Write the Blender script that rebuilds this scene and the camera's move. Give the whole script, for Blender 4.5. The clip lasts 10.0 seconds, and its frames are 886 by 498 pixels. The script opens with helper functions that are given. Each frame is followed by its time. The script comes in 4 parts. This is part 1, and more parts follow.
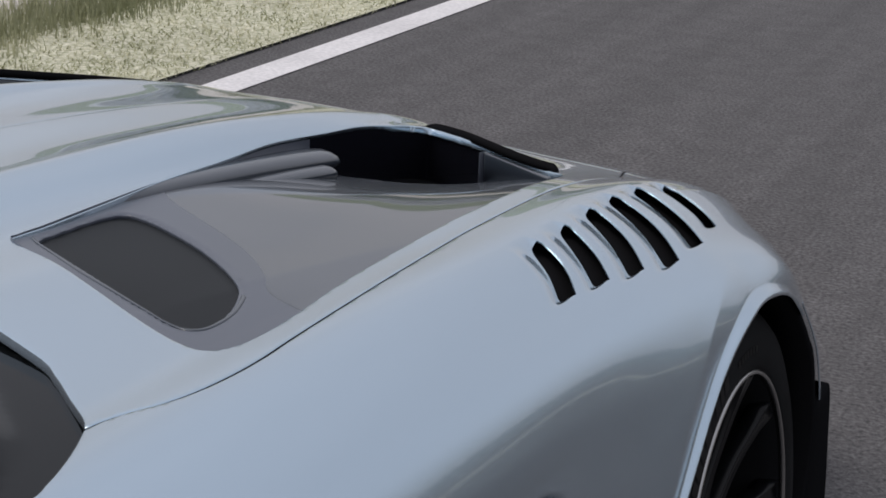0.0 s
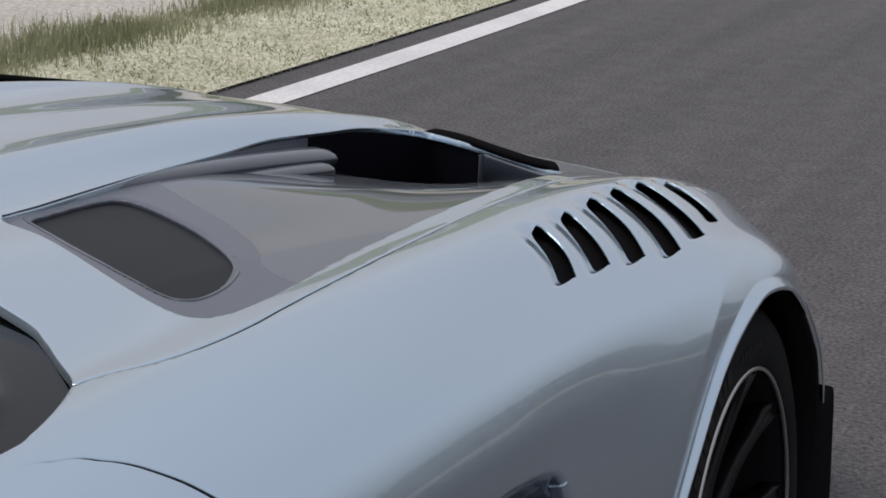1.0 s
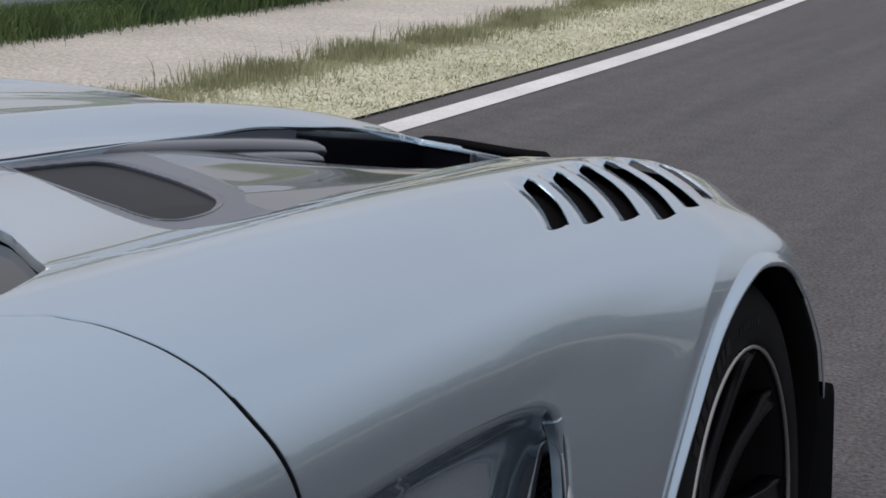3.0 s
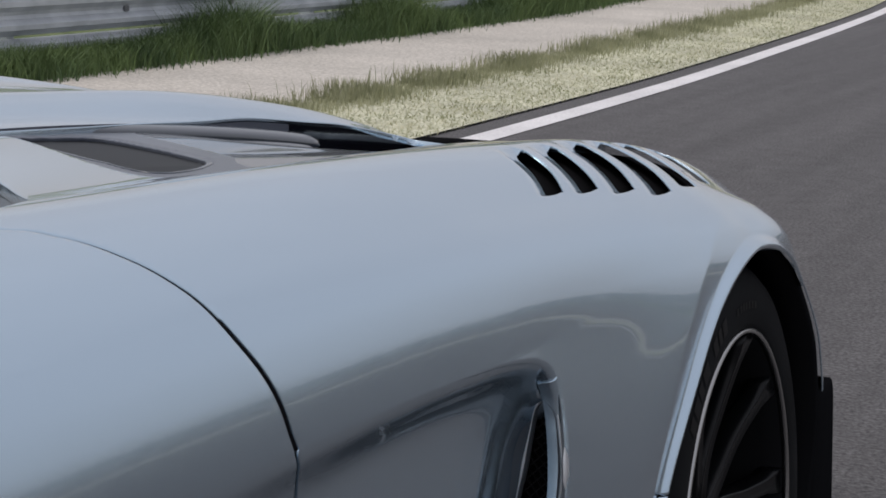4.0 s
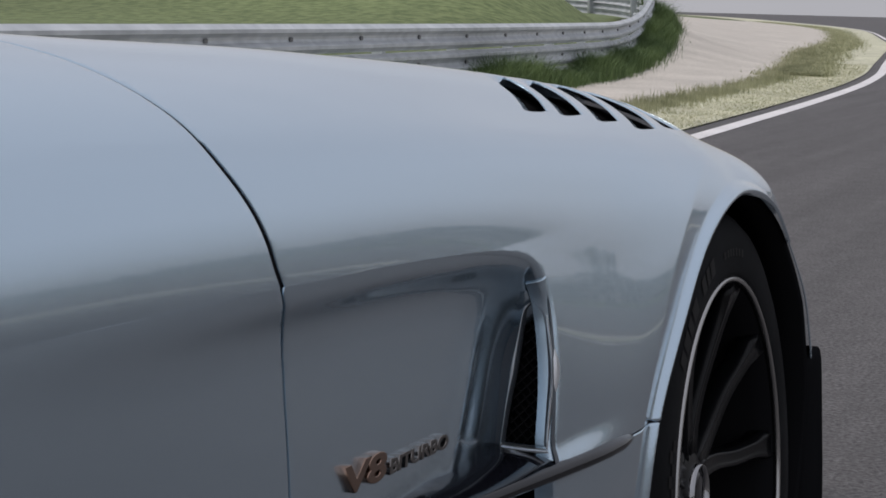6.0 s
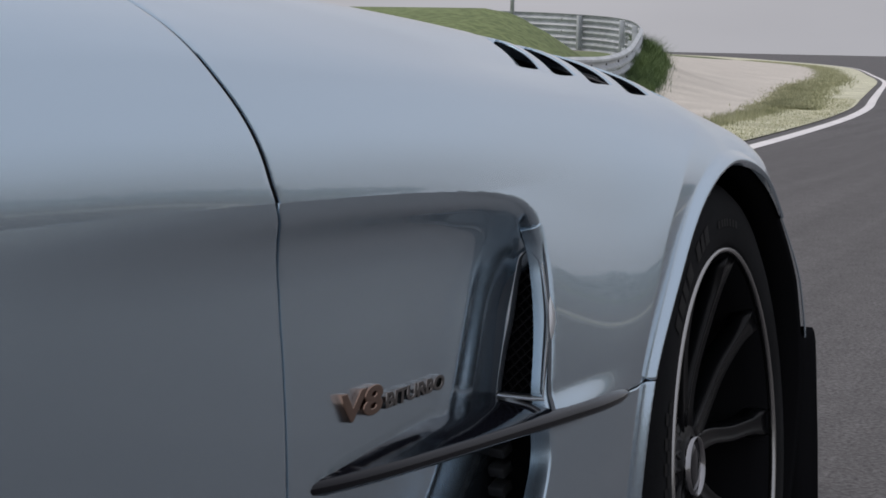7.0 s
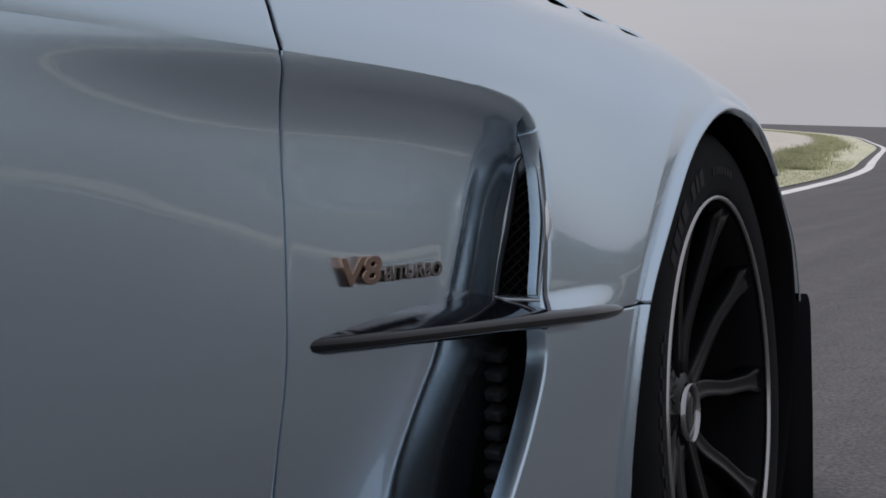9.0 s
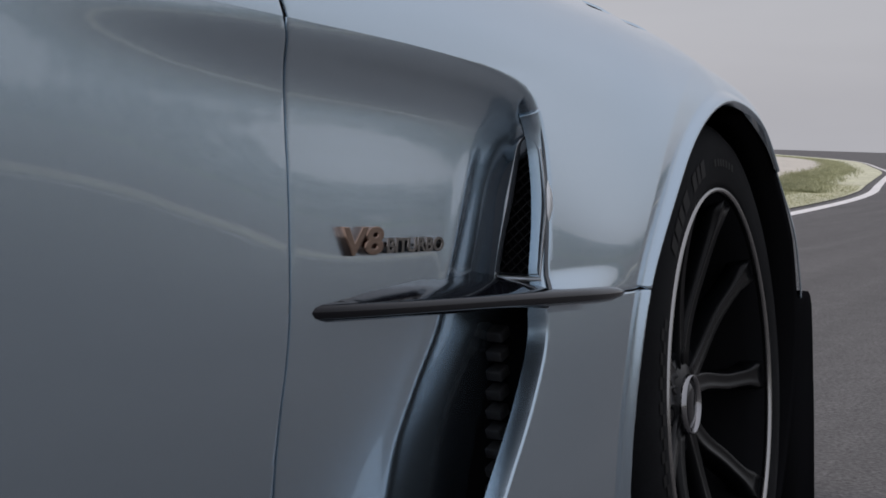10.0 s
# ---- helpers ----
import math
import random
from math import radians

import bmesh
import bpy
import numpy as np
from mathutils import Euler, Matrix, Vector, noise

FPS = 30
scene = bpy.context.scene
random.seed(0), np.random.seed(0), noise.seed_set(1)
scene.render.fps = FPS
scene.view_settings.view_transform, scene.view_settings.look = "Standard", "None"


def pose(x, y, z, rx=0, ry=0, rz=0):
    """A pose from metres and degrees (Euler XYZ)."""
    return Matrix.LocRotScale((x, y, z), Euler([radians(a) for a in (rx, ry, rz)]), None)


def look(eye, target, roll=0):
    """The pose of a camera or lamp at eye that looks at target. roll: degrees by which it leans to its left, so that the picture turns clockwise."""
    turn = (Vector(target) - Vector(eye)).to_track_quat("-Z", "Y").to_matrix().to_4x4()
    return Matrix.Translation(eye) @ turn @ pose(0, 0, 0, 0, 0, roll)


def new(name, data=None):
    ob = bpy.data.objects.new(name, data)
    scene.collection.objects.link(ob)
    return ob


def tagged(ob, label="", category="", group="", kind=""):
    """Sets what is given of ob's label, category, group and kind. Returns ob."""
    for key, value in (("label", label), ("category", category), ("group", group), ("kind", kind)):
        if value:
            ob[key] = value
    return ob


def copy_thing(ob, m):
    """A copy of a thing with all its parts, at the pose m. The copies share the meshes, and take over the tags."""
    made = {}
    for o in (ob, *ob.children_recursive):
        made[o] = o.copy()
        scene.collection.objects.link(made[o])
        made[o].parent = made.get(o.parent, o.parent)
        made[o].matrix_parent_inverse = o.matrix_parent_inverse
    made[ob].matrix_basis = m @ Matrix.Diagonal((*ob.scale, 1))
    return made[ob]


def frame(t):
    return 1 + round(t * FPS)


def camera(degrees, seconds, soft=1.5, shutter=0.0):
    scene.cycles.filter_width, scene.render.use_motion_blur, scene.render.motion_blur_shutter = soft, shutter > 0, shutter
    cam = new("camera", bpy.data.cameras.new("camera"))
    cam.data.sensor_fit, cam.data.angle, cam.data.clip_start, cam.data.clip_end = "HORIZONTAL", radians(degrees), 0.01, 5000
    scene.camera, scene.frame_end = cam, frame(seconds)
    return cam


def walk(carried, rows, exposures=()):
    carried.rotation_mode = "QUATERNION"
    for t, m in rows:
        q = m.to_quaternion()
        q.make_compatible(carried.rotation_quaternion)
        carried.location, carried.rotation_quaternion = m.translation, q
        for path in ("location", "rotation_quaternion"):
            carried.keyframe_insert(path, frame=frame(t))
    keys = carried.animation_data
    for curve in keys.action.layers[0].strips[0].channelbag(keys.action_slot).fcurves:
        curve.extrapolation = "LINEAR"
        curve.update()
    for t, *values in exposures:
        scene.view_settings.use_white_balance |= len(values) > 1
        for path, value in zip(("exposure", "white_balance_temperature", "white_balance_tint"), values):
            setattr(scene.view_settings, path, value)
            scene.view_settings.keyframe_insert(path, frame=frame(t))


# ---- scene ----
cam = camera(28.0, 10.0, soft=1.7)
PATH = [
    (0, pose(1.4643, -2.0817, 1.4290, 72.120, -2.518, 24.649)),
    (0.5, pose(1.4642, -2.0768, 1.3949, 72.811, -2.589, 24.648)),
    (1, pose(1.4670, -2.0715, 1.3522, 73.674, -2.641, 24.727)),
    (1.5, pose(1.4715, -2.0690, 1.3129, 74.473, -2.681, 24.807)),
    (2, pose(1.4756, -2.0667, 1.2664, 75.431, -2.579, 24.798)),
    (2.5, pose(1.4744, -2.0646, 1.2221, 76.333, -2.524, 24.597)),
    (4, pose(1.4822, -2.0581, 1.0850, 79.066, -2.223, 24.311)),
    (4.5, pose(1.4798, -2.0538, 1.0384, 80.000, -1.992, 24.072)),
    (5, pose(1.4767, -2.0541, 0.9902, 80.915, -1.595, 23.736)),
    (5.5, pose(1.4788, -2.0565, 0.9492, 81.519, -1.582, 23.588)),
    (7, pose(1.4793, -2.0634, 0.8241, 83.504, -1.179, 23.032)),
    (7.5, pose(1.4843, -2.0713, 0.7899, 83.977, -1.158, 23.030)),
    (8, pose(1.4838, -2.0749, 0.7496, 84.610, -1.109, 22.873)),
    (8.5, pose(1.4932, -2.0896, 0.7180, 85.034, -1.361, 22.979)),
    (9, pose(1.5007, -2.1017, 0.6805, 85.685, -1.529, 23.058)),
    (9.5, pose(1.5057, -2.1107, 0.6592, 86.082, -1.649, 23.120)),
    (10, pose(1.5118, -2.1169, 0.6414, 86.449, -1.779, 23.254)),
]
walk(cam, PATH, exposures=[(0.0, 0.0), (10.0, 0.0)])

# ---- sky and sun: a bright, hazy overcast ----
world = bpy.data.worlds.new("sky")
scene.world = world
world.use_nodes = True
wn = world.node_tree.nodes
wl = world.node_tree.links
sky = wn.new("ShaderNodeTexSky")
sky.sky_type = 'NISHITA'
sky.sun_disc = False
sky.sun_elevation = radians(64)
sky.sun_rotation = radians(238)
sky.air_density, sky.dust_density, sky.ozone_density = 1.0, 6.0, 1.0
haze = wn.new("ShaderNodeMix")
haze.data_type = 'RGBA'
haze.inputs["Factor"].default_value = 0.72
haze.inputs["B"].default_value = (5.90, 5.88, 6.36, 1)
wl.new(sky.outputs[0], haze.inputs["A"])
# faint cloud structure
spot = wn.new("ShaderNodeTexCoord")
stretch = wn.new("ShaderNodeMapping")
stretch.inputs["Scale"].default_value = (1.0, 1.0, 4.5)
cloud = wn.new("ShaderNodeTexNoise")
cloud.inputs["Scale"].default_value, cloud.inputs["Detail"].default_value = 2.6, 6
tint = wn.new("ShaderNodeMapRange")
tint.inputs["From Min"].default_value, tint.inputs["From Max"].default_value = 0.3, 0.7
tint.inputs["To Min"].default_value, tint.inputs["To Max"].default_value = 0.92, 1.08
shade = wn.new("ShaderNodeVectorMath")
shade.operation = 'SCALE'
wl.new(spot.outputs["Generated"], stretch.inputs["Vector"])
wl.new(stretch.outputs[0], cloud.inputs["Vector"])
wl.new(cloud.outputs["Fac"], tint.inputs["Value"])
wl.new(haze.outputs["Result"], shade.inputs[0])
upward = wn.new("ShaderNodeSeparateXYZ")
zenith = wn.new("ShaderNodeMapRange")
zenith.inputs["From Min"].default_value, zenith.inputs["From Max"].default_value = 0.08, 0.85
zenith.inputs["To Min"].default_value, zenith.inputs["To Max"].default_value = 1.0, 1.22
both_ways = wn.new("ShaderNodeMath")
both_ways.operation = 'MULTIPLY'
wl.new(spot.outputs["Generated"], upward.inputs[0])
wl.new(upward.outputs["Z"], zenith.inputs["Value"])
wl.new(tint.outputs[0], both_ways.inputs[0])
wl.new(zenith.outputs[0], both_ways.inputs[1])
wl.new(both_ways.outputs[0], shade.inputs["Scale"])
wl.new(shade.outputs[0], wn["Background"].inputs["Color"])
wn["Background"].inputs["Strength"].default_value = 0.100

sun_data = bpy.data.lights.new("sun", 'SUN')
sun_data.energy, sun_data.angle, sun_data.color = 1.0, radians(25), (1, 0.97, 0.93)
sun = new("sun", sun_data)
sun.matrix_world = look((-4, -2.5, 9), (0, 0, 0))


# ---- materials ----
def material(name, color, rough=0.5, metal=0.0, **extra):
    m = bpy.data.materials.new(name)
    m.use_nodes = True
    b = m.node_tree.nodes["Principled BSDF"]
    b.inputs["Base Color"].default_value = (*color, 1)
    b.inputs["Roughness"].default_value = rough
    b.inputs["Metallic"].default_value = metal
    for k, v in extra.items():
        b.inputs[k.replace("_", " ")].default_value = v
    return m


def grain(m, scale, dark, light, detail=6, low=0.35, high=0.65, bump=0.0, scale2=0.0, amount2=0.3, dist=0.01, rough=None):
    """Two scales of noise between two colours, and a fine relief, in metres."""
    nt = m.node_tree
    b = nt.nodes["Principled BSDF"]
    co = nt.nodes.new("ShaderNodeNewGeometry")
    n = nt.nodes.new("ShaderNodeTexNoise")
    n.inputs["Scale"].default_value, n.inputs["Detail"].default_value = scale, detail
    nt.links.new(co.outputs["Position"], n.inputs["Vector"])
    ramp = nt.nodes.new("ShaderNodeValToRGB")
    ramp.color_ramp.elements[0].position, ramp.color_ramp.elements[1].position = low, high
    ramp.color_ramp.elements[0].color, ramp.color_ramp.elements[1].color = (*dark, 1), (*light, 1)
    nt.links.new(n.outputs["Fac"], ramp.inputs["Fac"])
    last = ramp.outputs["Color"]
    if scale2:
        n2 = nt.nodes.new("ShaderNodeTexNoise")
        n2.inputs["Scale"].default_value, n2.inputs["Detail"].default_value = scale2, 4
        nt.links.new(co.outputs["Position"], n2.inputs["Vector"])
        mr = nt.nodes.new("ShaderNodeMapRange")
        mr.inputs["From Min"].default_value, mr.inputs["From Max"].default_value = 0.3, 0.7
        mr.inputs["To Min"].default_value, mr.inputs["To Max"].default_value = 1 - amount2, 1 + amount2
        nt.links.new(n2.outputs["Fac"], mr.inputs["Value"])
        mx = nt.nodes.new("ShaderNodeVectorMath")
        mx.operation = 'SCALE'
        nt.links.new(last, mx.inputs[0])
        nt.links.new(mr.outputs[0], mx.inputs["Scale"])
        last = mx.outputs[0]
    nt.links.new(last, b.inputs["Base Color"])
    if bump:
        bp = nt.nodes.new("ShaderNodeBump")
        bp.inputs["Strength"].default_value, bp.inputs["Distance"].default_value = bump, dist
        nt.links.new(n.outputs["Fac"], bp.inputs["Height"])
        nt.links.new(bp.outputs[0], b.inputs["Normal"])
    return m


def paint_material():
    m = material("silver_paint", (0.553, 0.682, 0.788), 0.25, 0.93, Coat_Weight=1.0, Coat_Roughness=0.03)
    nt = m.node_tree
    b = nt.nodes["Principled BSDF"]
    co = nt.nodes.new("ShaderNodeNewGeometry")
    n = nt.nodes.new("ShaderNodeTexNoise")
    n.inputs["Scale"].default_value, n.inputs["Detail"].default_value = 1800, 2
    nt.links.new(co.outputs["Position"], n.inputs["Vector"])
    bp = nt.nodes.new("ShaderNodeBump")
    bp.inputs["Strength"].default_value, bp.inputs["Distance"].default_value = 0.12, 0.0004
    nt.links.new(n.outputs["Fac"], bp.inputs["Height"])
    nt.links.new(bp.outputs[0], b.inputs["Normal"])
    return m


PAINT = paint_material()
DUCT = material("dark_grey_lacquer", (0.104, 0.117, 0.148), 0.30, 0.1, Specular_IOR_Level=0.5)
DUCT_GLOSS = material("polished_grey_lacquer", (0.033, 0.043, 0.059), 0.35, 0.1, Coat_Weight=0.78, Coat_Roughness=0.03, Coat_IOR=1.5)
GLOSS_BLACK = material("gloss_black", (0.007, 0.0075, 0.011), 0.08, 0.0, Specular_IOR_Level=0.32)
BLACK = material("matt_black_plastic", (0.0105, 0.0108, 0.0120), 0.6, Specular_IOR_Level=0.0)
# black that stands in for the shade deep in the shut lines
GAP = material("black_gap_shade", (0.005, 0.005, 0.006), 0.9, Specular_IOR_Level=0.1)
MESH_DARK = material("fine_black_mesh", (0.010, 0.0122, 0.0150), 0.55, Specular_IOR_Level=0.22)
RUBBER = grain(material("tyre_rubber", (0.02, 0.02, 0.021), 0.8, Specular_IOR_Level=0.12), 900, (0.0050, 0.0054, 0.0062), (0.0100, 0.0108, 0.0122), bump=0.2, dist=0.001, scale2=12)
RIM = material("satin_black_alloy", (0.0045, 0.005, 0.006), 0.28, 0.0, Specular_IOR_Level=0.25)
RIM_EDGE = material("polished_rim_edge", (0.42, 0.415, 0.41), 0.22, 1.0)
CHROME = material("chrome", (0.38, 0.38, 0.39), 0.12, 1.0)
BADGE = material("dark_chrome", (0.24, 0.225, 0.215), 0.22, 1.0)
# chrome with its copper reflections put into the base colour
TINTED_CHROME = material("reflection_tinted_chrome", (0.34, 0.235, 0.185), 0.22, 1.0)
GLASS_DARK = material("tinted_glass", (0.006, 0.007, 0.008), 0.05, 0.0, Specular_IOR_Level=0.12)
ASPHALT = grain(material("asphalt", (0.05, 0.05, 0.05), 0.85), 80, (0.028, 0.0272, 0.0285), (0.150, 0.144, 0.149), detail=5, low=0.36, high=0.66, bump=0.5, dist=0.006, scale2=9, amount2=0.13)
ASPHALT.node_tree.nodes["Noise Texture"].inputs["Roughness"].default_value = 0.75
nt = ASPHALT.node_tree
mp = nt.nodes.new("ShaderNodeMapping")
mp.inputs["Scale"].default_value = (5.0, 0.22, 1.0)
streak = nt.nodes.new("ShaderNodeTexNoise")
streak.inputs["Scale"].default_value, streak.inputs["Detail"].default_value = 1.0, 5
lift = nt.nodes.new("ShaderNodeMapRange")
lift.inputs["From Min"].default_value, lift.inputs["From Max"].default_value = 0.3, 0.7
lift.inputs["To Min"].default_value, lift.inputs["To Max"].default_value = 0.84, 1.18
tone = nt.nodes.new("ShaderNodeVectorMath")
tone.operation = 'SCALE'
base = nt.nodes["Principled BSDF"].inputs["Base Color"]
nt.links.new(nt.nodes["Geometry"].outputs["Position"], mp.inputs["Vector"])
nt.links.new(mp.outputs[0], streak.inputs["Vector"])
nt.links.new(streak.outputs["Fac"], lift.inputs["Value"])
nt.links.new(base.links[0].from_socket, tone.inputs[0])
nt.links.new(lift.outputs[0], tone.inputs["Scale"])
nt.links.new(tone.outputs[0], base)
WHITE = grain(material("road_paint", (0.7, 0.7, 0.7), 0.6), 60, (0.62, 0.61, 0.62), (0.78, 0.76, 0.77), bump=0.1, scale2=2.0, amount2=0.1)
GRAVEL = grain(material("pale_gravel", (0.4, 0.38, 0.34), 0.9), 45, (0.40, 0.37, 0.332), (0.635, 0.597, 0.545), bump=0.5, dist=0.02, scale2=0.8, amount2=0.12)
DRYGRASS = grain(material("mown_dry_grass", (0.4, 0.4, 0.25), 0.9), 50, (0.36, 0.365, 0.235), (0.70, 0.685, 0.56), bump=0.6, dist=0.02, scale2=1.2, amount2=0.2)
FIELD = grain(material("meadow", (0.1, 0.14, 0.05), 0.9), 6, (0.07, 0.10, 0.03), (0.16, 0.2, 0.08), scale2=0.1, amount2=0.3)
BLADE_G = grain(material("green_grass_blades", (0.08, 0.12, 0.03), 0.7), 2.0, (0.05, 0.095, 0.028), (0.13, 0.195, 0.062))
BLADE_D = grain(material("straw_grass_blades", (0.3, 0.3, 0.14), 0.8), 3.0, (0.30, 0.315, 0.175), (0.62, 0.60, 0.44))
BLADE_O = grain(material("olive_grass_blades", (0.2, 0.21, 0.1), 0.8), 2.0, (0.22, 0.235, 0.125), (0.43, 0.43, 0.28))
STEEL = grain(material("galvanised_steel", (0.5, 0.52, 0.54), 0.5, 0.2), 5, (0.46, 0.49, 0.52), (0.60, 0.63, 0.66), scale2=0.6, amount2=0.12)
LEAF = grain(material("tree_foliage", (0.06, 0.09, 0.04), 0.8), 1.5, (0.040, 0.056, 0.036), (0.09, 0.115, 0.075))


# ---- mesh tools ----
def mesh_object(name, verts, faces, mat, parent=None, label="", smooth=True):
    me = bpy.data.meshes.new(name)
    me.from_pydata([tuple(map(float, p)) for p in verts], [], [tuple(map(int, q)) for q in faces])
    me.materials.append(mat)
    if smooth:
        me.polygons.foreach_set("use_smooth", [True] * len(me.polygons))
    me.update()
    ob = new(name, me)
    if parent:
        ob.parent = parent
    if label:
        ob["label"] = label
    return ob


def part(name, bm, mat, parent, label="", smooth=True):
    me = bpy.data.meshes.new(name)
    bmesh.ops.recalc_face_normals(bm, faces=bm.faces[:])
    bm.to_mesh(me)
    bm.free()
    me.materials.append(mat)
    if smooth:
        me.polygons.foreach_set("use_smooth", [True] * len(me.polygons))
    ob = new(name, me)
    if parent:
        ob.parent = parent
    if label:
        ob["label"] = label
    return ob


def smoothstep(a, b, x):
    t = np.clip((np.asarray(x, float) - a) / (b - a), 0, 1)
    return t * t * (3 - 2 * t)


def curve(points):
    """A smooth curve through rows (key, value, ...): a function of the key, which goes straight on past its ends."""
    p = np.array(points, float)
    k, v = p[:, 0], p[:, 1:]
    d = np.diff(v, axis=0) / np.diff(k)[:, None]
    m = np.vstack([d[:1], (d[1:] * np.diff(k)[:-1, None] + d[:-1] * np.diff(k)[1:, None]) / (k[2:] - k[:-2])[:, None], d[-1:]])

    def at(x):
        x = np.asarray(x, float)
        i = np.clip(np.searchsorted(k, x) - 1, 0, len(k) - 2)
        h = (k[i + 1] - k[i])
        t = np.clip((x - k[i]) / h, 0, 1)
        out = []
        for c in range(v.shape[1]):
            a, b, ma, mb = v[i, c], v[i + 1, c], m[i, c] * h, m[i + 1, c] * h
            y = a * (1 + 2 * t) * (1 - t) ** 2 + ma * t * (1 - t) ** 2 + b * t * t * (3 - 2 * t) + mb * t * t * (t - 1)
            y = y + np.where(x < k[0], (x - k[0]) * m[0, c], 0) + np.where(x > k[-1], (x - k[-1]) * m[-1, c], 0)
            out.append(y)
        return out[0] if len(out) == 1 else out
    return at


def outline(points, n=12, closed=True):
    """A smooth polyline through 2D points (Catmull-Rom)."""
    p = np.array(points, float)
    c = len(p)
    out = []
    for i in range(c if closed else c - 1):
        if closed:
            q = [p[(i + j) % c] for j in (-1, 0, 1, 2)]
        else:
            q = [p[min(max(i + j, 0), c - 1)] for j in (-1, 0, 1, 2)]
        for t in np.arange(n) / n:
            out.append(0.5 * (2 * q[1] + (q[2] - q[0]) * t + (2 * q[0] - 5 * q[1] + 4 * q[2] - q[3]) * t * t + (3 * q[1] - q[0] - 3 * q[2] + q[3]) * t ** 3))
    if not closed:
        out.append(p[-1])
    return np.array(out)


def inside(poly, x, y):
    """Signed distance to a closed polyline: positive inside."""
    a, b = poly, np.roll(poly, -1, 0)
    x, y = np.asarray(x, float).ravel(), np.asarray(y, float).ravel()
    best = np.full(len(x), 1e9)
    odd = np.zeros(len(x), bool)
    for (ax, ay), (bx, by) in zip(a, b):
        ex, ey = bx - ax, by - ay
        t = np.clip(((x - ax) * ex + (y - ay) * ey) / (ex * ex + ey * ey + 1e-18), 0, 1)
        best = np.minimum(best, np.hypot(x - ax - t * ex, y - ay - t * ey))
        c = (ay > y) != (by > y)
        odd ^= c & (x < ex * (y - ay) / (ey if abs(ey) > 1e-12 else 1e-12) + ax)
    return np.where(odd, best, -best)


class Sheet:
    """A grid of points, each with its normal, that can be cut along the zero line of a field."""

    def __init__(self, P, faces=None):
        if faces is None:
            r, c = P.shape[:2]
            du, dv = np.gradient(P, axis=0), np.gradient(P, axis=1)
            n = np.cross(dv, du)
            n /= np.linalg.norm(n, axis=2, keepdims=True) + 1e-12
            self.V = np.concatenate([P, n], 2).reshape(-1, 6)
            i = np.arange(r * c).reshape(r, c)
            faces = np.stack([i[:-1, :-1], i[:-1, 1:], i[1:, 1:], i[1:, :-1]], -1).reshape(-1, 4).tolist()
        else:
            self.V = P
        self.F = faces

    def cut(self, field):
        """Keeps the side on which field(x, y, z) is positive."""
        d = field(self.V[:, 0], self.V[:, 1], self.V[:, 2])
        d = np.where(np.abs(d) < 1e-7, 1e-7, d)
        pos = d > 0
        new_v, cache, out = [], {}, []
        base = len(self.V)
        for f in self.F:
            s = [pos[i] for i in f]
            if all(s):
                out.append(f)
            elif any(s):
                g = []
                for i, j in zip(f, list(f[1:]) + [f[0]]):
                    if pos[i]:
                        g.append(i)
                    if pos[i] != pos[j]:
                        key = (i, j) if i < j else (j, i)
                        if key not in cache:
                            a, b = key
                            t = d[a] / (d[a] - d[b])
                            cache[key] = base + len(new_v)
                            new_v.append(self.V[a] * (1 - t) + self.V[b] * t)
                        g.append(cache[key])
                if len(g) > 2:
                    out.append(g)
        V = np.vstack([self.V, np.array(new_v)]) if new_v else self.V
        used = np.unique(np.concatenate([np.array(g) for g in out])) if out else np.array([], int)
        back = np.full(len(V), -1)
        back[used] = np.arange(len(used))
        return Sheet(V[used], [[int(back[i]) for i in g] for g in out])

    def skin(self, depth=0.012, soft=0.0015, plain=None):
        """Vertices and faces with a rounded edge folded inwards round every border; plain(x, y, z) marks borders that stay sharp and thin."""
        count = {}
        for f in self.F:
            for i, j in zip(f, list(f[1:]) + [f[0]]):
                count[(i, j)] = count.get((i, j), 0) + 1
        border = [(i, j) for (i, j) in count if (j, i) not in count]
        V, N = self.V[:, :3], self.V[:, 3:]
        thin = plain(V[:, 0], V[:, 1], V[:, 2]) if plain else np.zeros(len(V), bool)
        verts, faces = V.tolist(), [list(f) for f in self.F]
        side = {}
        for i, j in border:
            e = V[j] - V[i]
            o = np.cross(e, N[i])
            o /= np.linalg.norm(o) + 1e-12
            for k in (i, j):
                side[k] = side.get(k, 0) + o
        ring = {}
        for k, o in side.items():
            o = o / (np.linalg.norm(o) + 1e-12)
            w, d = (0.0002, 0.0025) if thin[k] else (soft(*V[k]) if callable(soft) else soft, depth(*V[k]) if callable(depth) else depth)
            ring[k] = [k]
            if thin[k]:
                ring[k] = [len(verts)]
                verts.append(V[k].tolist())
            for down, outw in ((0.3, 0.7), (1.0, 1.0)):
                ring[k].append(len(verts))
                verts.append((V[k] - N[k] * w * down + o * w * outw).tolist())
            ring[k].append(len(verts))
            verts.append((V[k] - N[k] * d + o * w).tolist())
        for i, j in border:
            a, b = ring[i], ring[j]
            for q in range(3):
                faces.append([a[q + 1], b[q + 1], b[q], a[q]])
        return verts, faces

    def build(self, name, mat, parent=None, label="", depth=0.012, soft=0.0015, plain=None):
        v, f = self.skin(depth, soft, plain) if depth else (self.V[:, :3].tolist(), self.F)
        return mesh_object(name, v, f, mat, parent, label)

